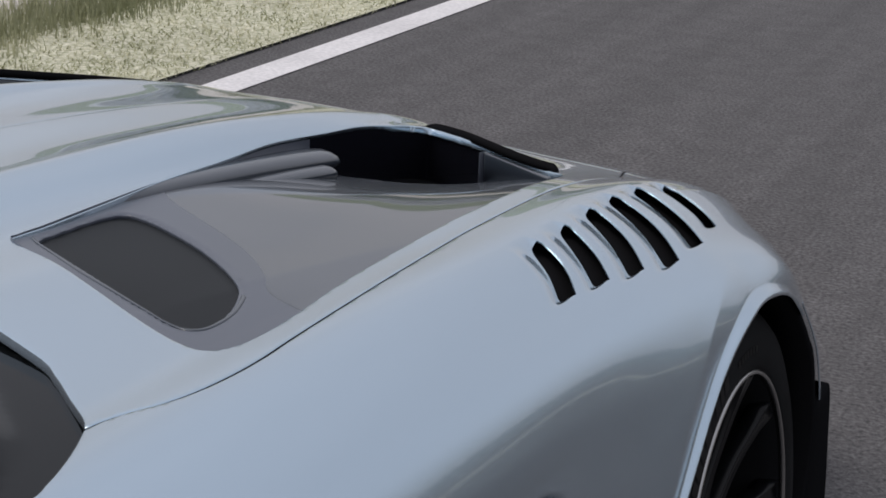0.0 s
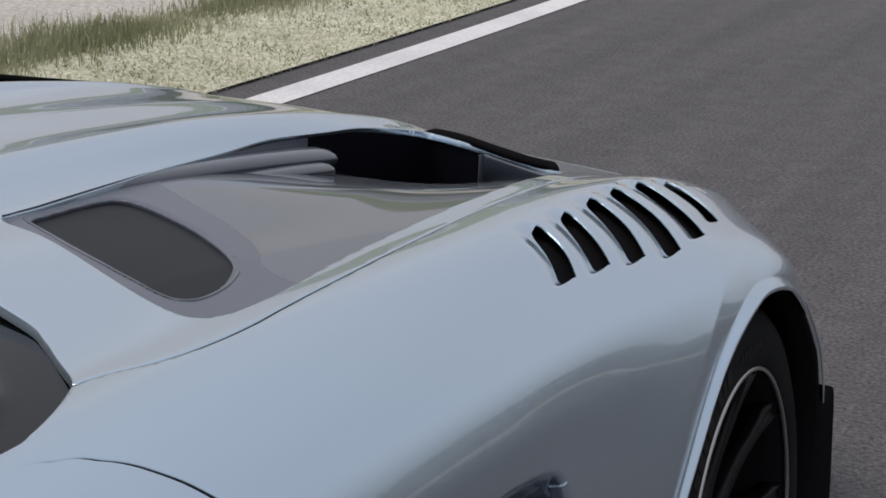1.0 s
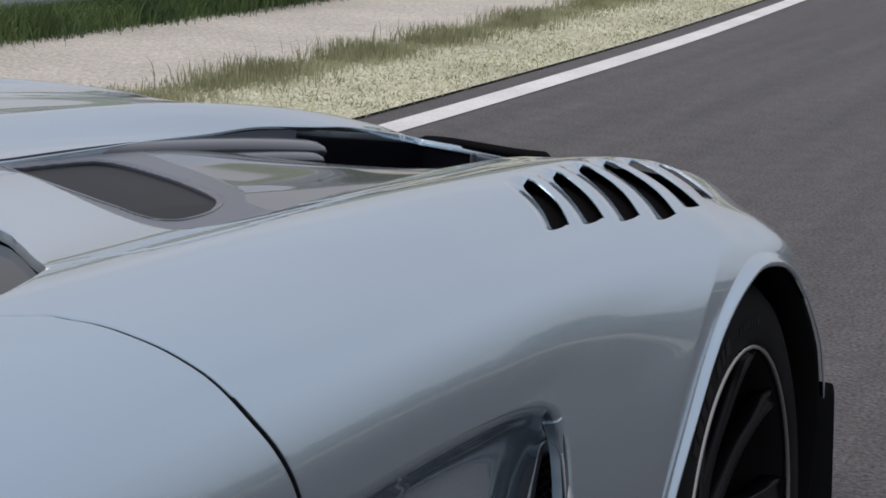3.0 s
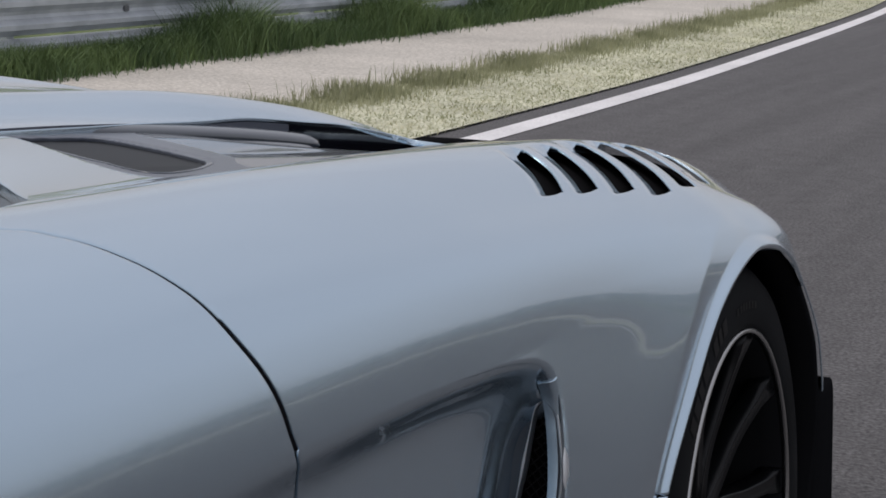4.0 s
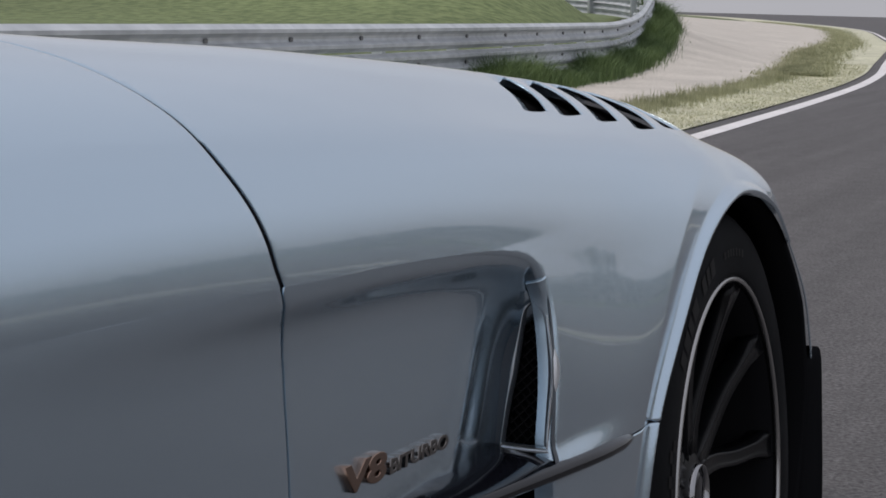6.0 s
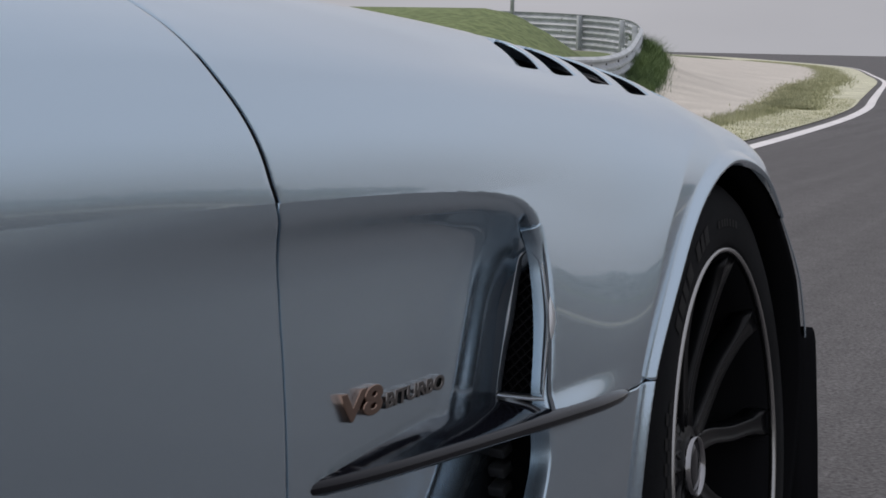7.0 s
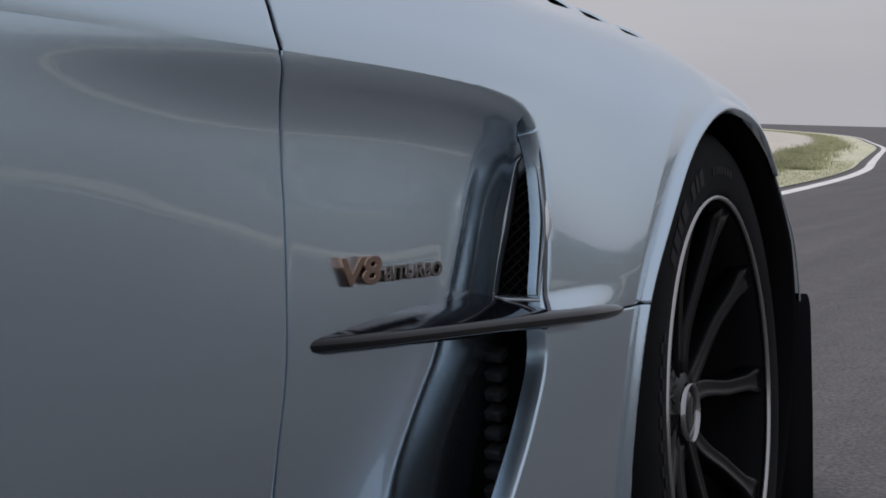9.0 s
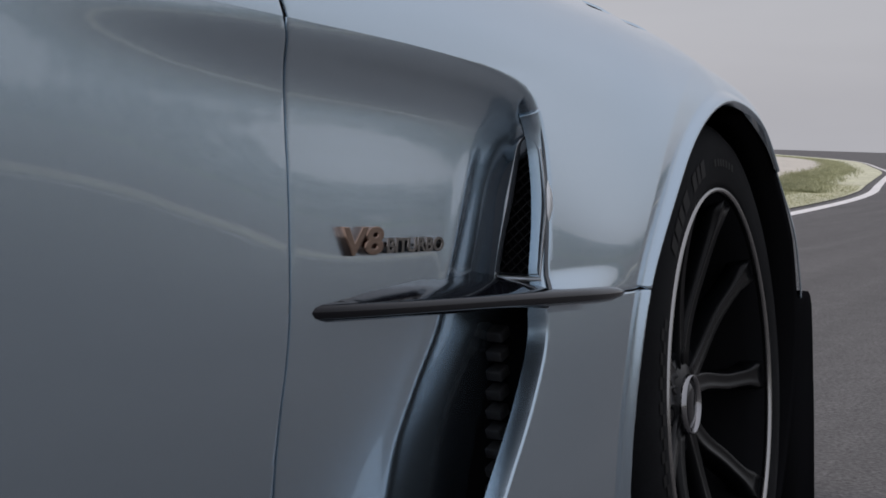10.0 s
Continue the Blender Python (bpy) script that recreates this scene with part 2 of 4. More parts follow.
# ---- the car: lengthwise character lines of its skin, rows of (y, x, z); y runs forward from the front axle ----
HOOD_Z = curve([(-1.9, 0.93), (-1.1, 0.879), (-0.8, 0.864), (-0.5, 0.843), (-0.2, 0.812), (0.1, 0.772), (0.4, 0.720), (0.55, 0.686), (0.7, 0.640), (0.85, 0.57), (1.1, 0.40)])


def rise(points):
    r = curve(points)
    return lambda y: HOOD_Z(y) + r(y)


LINES = [
    (lambda y: 0 * y, rise([(-1.9, 0.01), (-0.6, 0.010), (-0.2, 0.019), (0.3, 0.030), (0.6, 0.036), (1.1, 0.03)])),
    (lambda y: 0 * y + 0.13, rise([(-1.9, 0.01), (-0.6, 0.009), (-0.2, 0.018), (0.3, 0.029), (0.6, 0.034), (1.1, 0.03)])),
    (lambda y: 0 * y + 0.165, rise([(-1.9, 0.012), (-0.6, 0.010), (-0.2, 0.023), (0.3, 0.032), (0.6, 0.033), (1.1, 0.02)])),
    (lambda y: 0 * y + 0.198, rise([(-1.9, 0.02), (-0.6, 0.017), (-0.4, 0.0215), (-0.1, 0.034), (0.2, 0.037), (0.45, 0.036), (0.6, 0.035), (1.1, 0.02)])),
    (lambda y: 0 * y + 0.230, rise([(-1.9, 0.012), (-0.6, 0.010), (-0.4, 0.013), (-0.1, 0.023), (0.2, 0.025), (0.45, 0.026), (0.6, 0.026), (1.1, 0.01)])),
    (lambda y: 0 * y + 0.262, rise([(-1.9, 0.0), (0, 0.003), (0.25, 0.008), (0.4, 0.018), (0.55, 0.023), (0.7, 0.014), (1.1, 0.0)])),
    (lambda y: 0 * y + 0.45, rise([(-1.9, -0.006), (-0.8, -0.004), (-0.4, -0.001), (0, 0.002), (0.25, 0.005), (0.4, 0.010), (0.55, 0.010), (1.1, 0.0)])),
    (lambda y: 0 * y + 0.68, rise([(-1.9, -0.012), (-1.04, -0.011), (-0.85, -0.009), (-0.6, -0.007), (-0.4, -0.003), (-0.2, 0.006), (0.1, 0.014), (0.4, 0.000), (0.6, -0.01), (1.1, -0.02)])),
    (lambda y: 0 * y + 0.785, rise([(-1.9, 0.002), (-1.1, 0.0), (-0.85, 0.002), (-0.6, 0.004), (-0.3, 0.011), (0.0, 0.020), (0.2, 0.020), (0.4, 0.002), (0.6, -0.04), (1.1, -0.08)])),
]
for rows in (
    [(-1.9, 0.87, 0.88), (-1.1, 0.868, 0.846), (-0.7, 0.870, 0.823), (-0.4, 0.869, 0.804), (-0.2, 0.884, 0.789), (0.0, 0.895, 0.768), (0.11, 0.886, 0.750), (0.35, 0.855, 0.695), (0.6, 0.79, 0.59), (1.1, 0.70, 0.36)],
    [(-1.9, 0.906, 0.84), (-1.1, 0.9045, 0.811), (-0.7, 0.912, 0.789), (-0.4, 0.922, 0.768), (-0.2, 0.938, 0.752), (0.0, 0.948, 0.736), (0.2, 0.926, 0.710), (0.4, 0.892, 0.635), (0.7, 0.81, 0.47), (1.1, 0.72, 0.33)],
    [(-1.9, 0.924, 0.79), (-1.1, 0.923, 0.772), (-0.7, 0.930, 0.752), (-0.4, 0.945, 0.722), (-0.2, 0.964, 0.712), (0.0, 0.973, 0.711), (0.2, 0.955, 0.682), (0.4, 0.92, 0.585), (0.7, 0.84, 0.42), (1.1, 0.76, 0.35)],
    [(-1.9, 0.933, 0.75), (-1.1, 0.932, 0.732), (-0.7, 0.941, 0.712), (-0.4, 0.962, 0.655), (-0.2, 0.980, 0.668), (0.0, 0.987, 0.685), (0.2, 0.970, 0.640), (0.4, 0.958, 0.525), (0.7, 0.86, 0.37), (1.1, 0.77, 0.3)],
    [(-1.9, 0.934, 0.70), (-1.1, 0.934, 0.69), (-0.7, 0.952, 0.66), (-0.4, 0.976, 0.59), (-0.2, 0.989, 0.62), (0.0, 0.991, 0.64), (0.2, 0.985, 0.578), (0.4, 0.980, 0.46), (0.7, 0.89, 0.36), (1.1, 0.78, 0.25)],
    [(-1.9, 0.94, 0.50), (-1.1, 0.945, 0.50), (-0.7, 0.966, 0.50), (-0.4, 0.987, 0.49), (-0.2, 0.992, 0.49), (0.2, 0.992, 0.48), (0.4, 0.988, 0.40), (0.7, 0.90, 0.30), (1.1, 0.79, 0.2)],
    [(-1.9, 0.94, 0.30), (-0.7, 0.970, 0.32), (-0.4, 0.985, 0.32), (0.2, 0.99, 0.32), (0.4, 0.975, 0.28), (0.7, 0.90, 0.2), (1.1, 0.79, 0.15)],
    [(-1.9, 0.93, 0.13), (-0.7, 0.962, 0.13), (-0.4, 0.975, 0.13), (0.2, 0.98, 0.13), (0.7, 0.90, 0.13), (1.1, 0.79, 0.12)],
):
    c = curve(rows)
    LINES.append((lambda y, c=c: c(y)[0], lambda y, c=c: c(y)[1]))

WHEEL_Z, ARCH_R = 0.338, 0.362


def top_z(x, y):
    """Height of the hood's skin at one place."""
    return float(np.interp(x, [float(fx(np.array(y))) for fx, fz in LINES[:8]], [float(fz(np.array(y))) for fx, fz in LINES[:8]]))


def skin_points(ys, n):
    """The car's skin: at each y a smooth profile across the lines, from the middle of the hood to the sill."""
    ctrl = np.stack([np.stack([fx(ys) + 0 * ys, fz(ys) + 0 * ys], -1) for fx, fz in LINES], 0)
    k = len(LINES)
    chord = np.concatenate([[0], np.cumsum(np.linalg.norm(np.diff(ctrl.mean(1), axis=0), axis=1))])
    v = np.linspace(0, chord[-1], n)
    if n > 200:
        v = np.concatenate([np.linspace(0, chord[8], n // 3, endpoint=False), np.linspace(chord[8], chord[14], n // 2, endpoint=False), np.linspace(chord[14], chord[-1], n - n // 3 - n // 2)])
    prof = [curve([(chord[i], *ctrl[i, j]) for i in range(k)])(v) for j in range(len(ys))]
    P = np.empty((len(ys), n, 3))
    for j, (px, pz) in enumerate(prof):
        P[j, :, 0], P[j, :, 1], P[j, :, 2] = px, ys[j], pz
    return P


# louvres: each slot runs from its outer rear end to its inner front end, (x, y)
SLOTS = [((0.870, -0.374), (0.838, -0.331), (0.793, -0.300)),
         ((0.878, -0.286), (0.845, -0.248), (0.789, -0.200)),
         ((0.891, -0.200), (0.845, -0.143), (0.781, -0.091)),
         ((0.906, -0.108), (0.850, -0.043), (0.775, 0.013)),
         ((0.903, 0.005), (0.850, 0.066), (0.775, 0.112)),
         ((0.884, 0.130), (0.850, 0.175), (0.787, 0.197))]
SLOT_W = (0.036, 0.037, 0.040, 0.041, 0.038, 0.028)


def slot_outline(k):
    """The open part of a louvre: the middle line is its front edge, the back edge lies behind it."""
    a, b, c = (np.array(p) for p in SLOTS[k])
    w = SLOT_W[k]
    front = outline([a, b, c], 4, closed=False)
    t = np.linspace(0, 1, len(front))
    back = front + np.stack([-0.010 * (1 - t), -w * (0.80 - 0.22 * t + 0.26 * np.sin(np.pi * t))], 1)
    poly = np.vstack([front, back[::-1]])
    for _ in range(3):
        ahead = np.roll(poly, -1, 0)
        poly = np.stack([0.75 * poly + 0.25 * ahead, 0.25 * poly + 0.75 * ahead], 1).reshape(-1, 2)
    return poly


def louvre_dip(x, y):
    """How far the skin dips towards the back edge of each slot."""
    out = np.zeros_like(x)
    near = (x > 0.70) & (x < 0.97) & (y > -0.56) & (y < 0.25)
    for k in range(6):
        a, b, c = (np.array(p) for p in SLOTS[k])
        front = outline([a, b, c], 8, closed=False)
        o = np.argsort(front[:, 0])
        yf = np.interp(x[near], front[o, 0], front[o, 1])
        w = SLOT_W[k]
        s = (yf - y[near]) / w                      # 0 at the front edge, 1 at the back edge
        across = smoothstep(0.15, 0.45, s) * (1 - smoothstep(0.85, 2.15, s))
        xa, xb = c[0] - 0.010, a[0] - 0.004
        ends = smoothstep(xa - 0.004, xa + 0.020, x[near]) * (1 - smoothstep(xb - 0.006, xb + 0.003, x[near]))
        out[near] = np.maximum(out[near], 0.0085 * across * ends)
    return out


CREASE_Z = curve([(-2.3, 0.742), (-1.29, 0.727), (-1.04, 0.7205), (-0.78, 0.7105), (-0.75, 0.7085), (-0.68, 0.7035), (-0.648, 0.699), (-0.634, 0.6965), (-0.606, 0.686), (-0.594, 0.675), (-0.5875, 0.660)])
ys = np.concatenate([np.arange(-2.3, -1.2, 0.03), np.arange(-1.2, -0.5, 0.008), np.arange(-0.5, 0.2, 0.0035), np.arange(0.2, 0.42, 0.005), np.arange(0.42, 0.5, 0.01), np.arange(0.5, 1.12, 0.03)])
SKIN = skin_points(ys, 420)
# wheel-arch moulding: a shallow step out round the opening
rr = np.hypot(SKIN[..., 1], SKIN[..., 2] - WHEEL_Z) - 0.02 * smoothstep(-0.15, -0.35, SKIN[..., 1]) * smoothstep(0.62, 0.45, SKIN[..., 2])
low = (SKIN[..., 0] > 0.80)
band, dip = 0.034, 0.0056
flare = np.where(rr > 0.3720, -dip * np.clip(1 - (rr - 0.3720) / band, 0, 1), -dip + (dip + 0.0020) * smoothstep(0.3728, 0.3615, rr))
SKIN[..., 0] += np.where(low, flare, 0)
# fuller ahead of the wheel, where the wing runs into the bumper
SKIN[..., 0] += np.where(low, 0.017 * smoothstep(-0.02, 0.20, SKIN[..., 1]) * smoothstep(0.83, 0.66, SKIN[..., 2]) * smoothstep(0.36, 0.54, SKIN[..., 2]), 0)
# the shoulder rolls over gently just above the crease
above = SKIN[..., 2] - CREASE_Z(np.minimum(SKIN[..., 1], -0.70))
roll = 0.0013 + 0.0014 * smoothstep(-1.05, -0.72, SKIN[..., 1])
SKIN[..., 0] -= np.where(low, roll * (1 - smoothstep(-0.78, -0.42, SKIN[..., 1])) * np.clip(1 - np.maximum(above, 0) / 0.055, 0, 1) ** 2, 0)
SKIN[..., 0] += np.where(low, 0.007 * smoothstep(0.526, 0.499, SKIN[..., 2]) * smoothstep(-0.66, -0.58, SKIN[..., 1]) * smoothstep(-0.395, -0.56, SKIN[..., 1]) * (SKIN[..., 2] > 0.4945), 0)
skin = Sheet(SKIN)

# outlines on the skin, seen from above (x, y) or from the side (y, z)
SHUT_X = curve([(-1.06, 0.7175), (-1.03, 0.7205), (-1.01, 0.728), (-0.985, 0.743), (-0.96, 0.751), (-0.916, 0.757), (-0.854, 0.7575), (-0.796, 0.752), (-0.67, 0.740), (-0.516, 0.725), (-0.33, 0.708), (-0.2, 0.702), (0.0, 0.692), (0.16, 0.686), (0.35, 0.665), (0.6, 0.60), (1.2, 0.5)])
VENT = outline([(0.332, -0.640), (0.427, -0.698), (0.508, -0.745), (0.611, -0.804), (0.657, -0.828), (0.687, -0.838), (0.708, -0.830), (0.7165, -0.80), (0.712, -0.725), (0.690, -0.574), (0.675, -0.411), (0.667, -0.272), (0.657, -0.05), (0.646, 0.12), (0.628, 0.225),
                (0.57, 0.285), (0.48, 0.385), (0.38, 0.475), (0.29, 0.535), (0.262, 0.52), (0.245, 0.37), (0.248, 0.22), (0.252, 0.05), (0.264, -0.10), (0.277, -0.27), (0.30, -0.43), (0.318, -0.56), (0.322, -0.615)], 6)
COWL = np.vstack([outline([(-0.05, -0.80), (0.2, -0.815), (0.4, -0.852), (0.57, -0.920), (0.62, -0.954), (0.658, -0.988), (0.690, -1.017), (0.708, -1.037), (0.7185, -1.052), (0.7245, -1.063), (0.735, -1.083), (0.752, -1.12), (0.768, -1.165), (0.776, -1.21), (0.78, -1.4), (0.785, -2.4)], 6, closed=False), [(-0.05, -2.4)]])
DOOR_Y = curve([(-0.8, -0.97), (-0.52, -0.970), (-0.44, -0.981), (-0.36, -0.992), (-0.31, -1.002), (-0.273, -1.006), (-0.236, -1.0075), (-0.21, -1.009), (-0.183, -1.011), (-0.143, -1.0125), (-0.088, -1.0155), (-0.057, -1.0185), (-0.036, -1.0245), (-0.0175, -1.0356), (-0.004, -1.0445), (0.007, -1.050), (0.034, -1.059), (0.067, -1.071), (0.105, -1.088), (0.167, -1.107), (0.215, -1.127), (0.262, -1.157), (0.285, -1.185), (0.30, -1.24), (0.31, -1.4), (0.32, -1.9)])
LIP_Y = curve([(0.10, -0.80), (0.26, -0.735), (0.33, -0.688), (0.41, -0.632), (0.47, -0.606), (0.50, -0.607), (0.525, -0.602), (0.565, -0.593), (0.616, -0.586), (0.640, -0.5845), (0.660, -0.5875), (0.675, -0.594), (0.686, -0.606), (0.694, -0.625), (0.6965, -0.634), (0.699, -0.648), (0.7035, -0.68), (0.7085, -0.75)])


def girth(x, z):
    return (z - 0.72) + (0.93 - x)


def hood_side(x, y, z):
    return SHUT_X(y) - x


def above_crease(x, y, z):
    """Positive on the outer skin: above the crease, and ahead of the side vent's lip."""
    ahead = y - LIP_Y(np.minimum(z, 0.7085))
    return np.where(x < 0.8, 1.0, np.where((y < -0.634) & (z > 0.55), z - CREASE_Z(y), ahead))


def arch(x, y, z):
    r = np.hypot(y, z - WHEEL_Z) - ARCH_R - 0.02 * smoothstep(-0.15, -0.35, y) * smoothstep(0.62, 0.45, z)
    return np.where(x > 0.75, r, 1.0)


def crease_or_slot(x, y, z):
    return ((y < -0.79) & (np.abs(z - CREASE_Z(y)) < 0.004) & (x > 0.85)) | (slots_open(x, y, z) < 0.0015)


def slots_open(x, y, z):
    out = np.full(len(x), 1.0)
    near = (x > 0.70) & (x < 0.97) & (y > -0.56) & (y < 0.25)
    for k in range(6):
        out[near] = np.minimum(out[near], -inside(slot_outline(k), x[near], y[near]))
    return out


car = tagged(new("sports_car"), "low silver sports car with black alloy wheels on asphalt", "car")

right = skin.cut(lambda x, y, z: np.where(x < 0.8, -inside(COWL, x, y), 1.0))
hood = right.cut(lambda x, y, z: np.minimum(hood_side(x, y, z) - 0.0030, 0.98 - y)).cut(lambda x, y, z: np.where(z > 0.5, -inside(VENT, x, y), 1.0))
hv, hf = hood.skin(0.010, 0.0013)
n = len(hv)
hood_ob = mesh_object("hood", hv + [[-p[0], p[1], p[2]] for p in hv], hf + [[i + n for i in reversed(q)] for q in hf], PAINT, car, "silver hood with two deep air outlets")

wing = right.cut(lambda x, y, z: -hood_side(x, y, z) - 0.0030).cut(lambda x, y, z: np.where(x > 0.6, y - DOOR_Y(girth(x, z)) - 0.0035, 1.0)).cut(arch).cut(above_crease).cut(slots_open)
wing = wing.cut(lambda x, y, z: np.where(y < 0.0, z - (0.494 - 0.02 * (y + 0.36)) - 0.0025, 1.0))
bumper = wing.cut(lambda x, y, z: np.minimum(y - 0.18, 0.612 - z)).cut(lambda x, y, z: np.hypot(y, z - WHEEL_Z) - 0.398)
bumper.build("front_bumper", PAINT, car, depth=0.002, soft=0.0008)
wing = wing.cut(lambda x, y, z: np.maximum(0.18 - y, z - 0.614))
wing.V[:, 2] -= louvre_dip(wing.V[:, 0], wing.V[:, 1])


def wing_soft(x, y, z):
    """Radius of the wing's folded edge: wide along the vent's lip and the arch."""
    if x > 0.9 and y < -0.5 and abs(z - 0.495) > 0.006:
        return 0.0004 + 0.0066 * float(smoothstep(-0.82, -0.60, y))
    return 0.0036 - 0.0016 * float(smoothstep(0.05, 0.15, y)) if np.hypot(y, z - WHEEL_Z) < 0.386 and x > 0.9 else 0.0014


def wing_depth(x, y, z):
    if x > 0.9 and -0.86 < y < -0.5:
        return 0.018
    if x > 0.9 and y > -0.45:
        return 0.009 - 0.005 * float(smoothstep(0.05, 0.15, y))
    return 0.028


wing_ob = wing.build("front_wing", PAINT, car, "silver front wing with six open louvres", depth=wing_depth, soft=wing_soft, plain=lambda x, y, z: crease_or_slot(x, y, z))

lower = right.cut(lambda x, y, z: -hood_side(x, y, z) - 0.0026).cut(above_crease).cut(arch).cut(lambda x, y, z: np.minimum((0.494 - 0.02 * (y + 0.36)) - 0.0025 - z, -0.1 - y))
lower.build("wing_lower_panel", PAINT, car, depth=0.020, soft=lambda x, y, z: 0.0020 if y < -0.5 and abs(z - 0.495) > 0.006 else (0.0036 if y > -0.42 and abs(z - 0.495) > 0.006 else 0.0018))

door_top = right.cut(lambda x, y, z: np.where(x > 0.74, DOOR_Y(girth(x, z)) - 0.0035 - y, -1.0)).cut(above_crease)

# side panel below the crease: the door's flank and the rear of the wing
FLANK = curve([(0.10, 0.885), (0.20, 0.892), (0.28, 0.8955), (0.36, 0.9035), (0.43, 0.9140), (0.48, 0.9205), (0.51, 0.9228), (0.54, 0.9228), (0.575, 0.9212), (0.61, 0.919), (0.635, 0.9172), (0.655, 0.9162), (0.672, 0.9162), (0.685, 0.9182), (0.695, 0.9218), (0.704, 0.9268), (0.711, 0.9307), (0.717, 0.9326), (0.7235, 0.9334), (0.73, 0.9338)])
PLAIN = curve([(0.10, 0.880), (0.20, 0.888), (0.36, 0.9025), (0.48, 0.9190), (0.54, 0.9250), (0.60, 0.9292), (0.66, 0.9320), (0.712, 0.9332), (0.7235, 0.9334), (0.73, 0.9334)])


def crease_x(y):
    """Where the shoulder's skin stands at the crease."""
    row = SKIN[int(np.argmin(np.abs(ys - y)))]
    row = row[row[:, 0] > 0.85][::-1]
    return float(np.interp(float(CREASE_Z(y)), row[:, 2], row[:, 0]))


TOP_X = curve([(y, crease_x(y)) for y in (-2.3, -1.9, -1.6, -1.3, -1.1, -1.0, -0.9, -0.8, -0.75, -0.7, -0.66, -0.63, -0.60)])
RAMP_Y = curve([(0.10, -0.775), (0.35, -0.795), (0.39, -0.793), (0.44, -0.772), (0.48, -0.748), (0.506, -0.740), (0.557, -0.714), (0.64, -0.669), (0.70, -0.64)])


def flank_points(y, s):
    """s runs from the sill (0) to the crease (1)."""
    top = CREASE_Z(y) - 0.0002
    z = 0.12 + s * (top - 0.12)
    zz = z + (0.7235 - top) * s ** 3
    hollow = 0.08 + 0.92 * smoothstep(-1.42, -0.84, y)
    x = PLAIN(zz) + (FLANK(zz) - PLAIN(zz)) * hollow
    x = x + (TOP_X(y) - 0.9335) * s ** (10 - 3 * smoothstep(-0.80, -0.60, y))
    d = y - RAMP_Y(z)
    up = smoothstep(0.47, 0.51, z)
    x = x - up * (0.0030 * smoothstep(0.0, 0.024, d) + 0.0095 * smoothstep(0.67, 0.60, z) * smoothstep(0.045, 0.11, d)) * (1 - smoothstep(0.59, 0.67, z))
    x = x - (1 - up) * (0.004 * smoothstep(0.0, 0.022, d) + 0.015 * smoothstep(0.09, 0.21, d))
    x = x + 0.0014 * np.exp(-(d / 0.014) ** 2) * smoothstep(0.655, 0.58, z)
    return np.stack([x, y + 0 * s, z], -1)


def vent_y(z):
    """The vent's end wall leans forward as it rises."""
    return -0.602 + 0.176 * (np.asarray(z, float) - 0.52)


fy = np.concatenate([np.arange(-2.3, -1.2, 0.03), np.arange(-1.2, -0.545, 0.007)])
fs = np.linspace(1, 0, 130)
FL = np.stack([flank_points(np.full(len(fs), q), fs) for q in fy], 0)
flank = Sheet(FL)
flank.cut(lambda x, y, z: y - DOOR_Y(girth(x * 0 + 0.93, z)) - 0.0028).cut(lambda x, y, z: np.where(z > 0.50, vent_y(z) + 0.003 - 0.042 * smoothstep(0.630, 0.680, z) - y, 1.0)).build("wing_side_panel", PAINT, car, depth=0.010, soft=lambda x, y, z: 0.0010 if y < -0.75 else 0.004, plain=lambda x, y, z: z > CREASE_Z(y) - 0.003)
door_flank = flank.cut(lambda x, y, z: DOOR_Y(girth(x * 0 + 0.93, z)) - 0.0028 - y)
door = new("door")
door.parent = car
door_top.build("door_shoulder", PAINT, door, depth=0.010, soft=0.0010, plain=crease_or_slot)
door_flank.build("door_skin", PAINT, door, depth=0.010, soft=0.0010, plain=lambda x, y, z: z > CREASE_Z(y) - 0.003)


# black sheet added under the louvres; it stands in for shade in the slots
slot_shade = Sheet(skin_points(np.arange(-0.52, 0.30, 0.02), 120)).cut(lambda x, y, z: np.minimum(x - 0.73, 0.945 - x))
mesh_object("louvre_tray", slot_shade.V[:, :3] - np.array([0.004, 0, 0.0155]), slot_shade.F, BLACK, car)

# black strips a little under the shut lines, in place of the gaps' shade
def largest(sheet):
    """The biggest connected piece of a sheet."""
    root = list(range(len(sheet.V)))

    def top(i):
        while root[i] != i:
            root[i] = root[root[i]]
            i = root[i]
        return i
    for f in sheet.F:
        for j in f[1:]:
            root[top(f[0])] = top(j)
    tops = [top(f[0]) for f in sheet.F]
    best = max(set(tops), key=tops.count)
    faces = [f for f, k in zip(sheet.F, tops) if k == best]
    ids = sorted({i for f in faces for i in f})
    back = {i: k for k, i in enumerate(ids)}
    return Sheet(sheet.V[ids], [[back[i] for i in f] for f in faces])


def gap_shade(sheet, field, name, sunk=0.0014):
    band = largest(sheet.cut(lambda x, y, z: 0.010 - np.abs(field(x, y, z))))
    v = band.V[:, :3] - band.V[:, 3:] * sunk
    mesh_object(name, v, band.F, GAP, car)


gap_shade(right.cut(lambda x, y, z: 0.6 - y), hood_side, "hood_seal")
gap_shade(right.cut(lambda x, y, z: x - 0.72).cut(above_crease), lambda x, y, z: y - DOOR_Y(girth(x, z)), "door_seal")
gap_shade(flank, lambda x, y, z: y - DOOR_Y(girth(x * 0 + 0.93, z)), "door_seal", 0.0024)
gap_shade(right.cut(lambda x, y, z: np.minimum(x - 0.8, np.minimum(-0.2 - y, y + 0.62))).cut(above_crease).cut(arch), lambda x, y, z: z - (0.494 - 0.02 * (y + 0.36)), "wing_gap_shade")

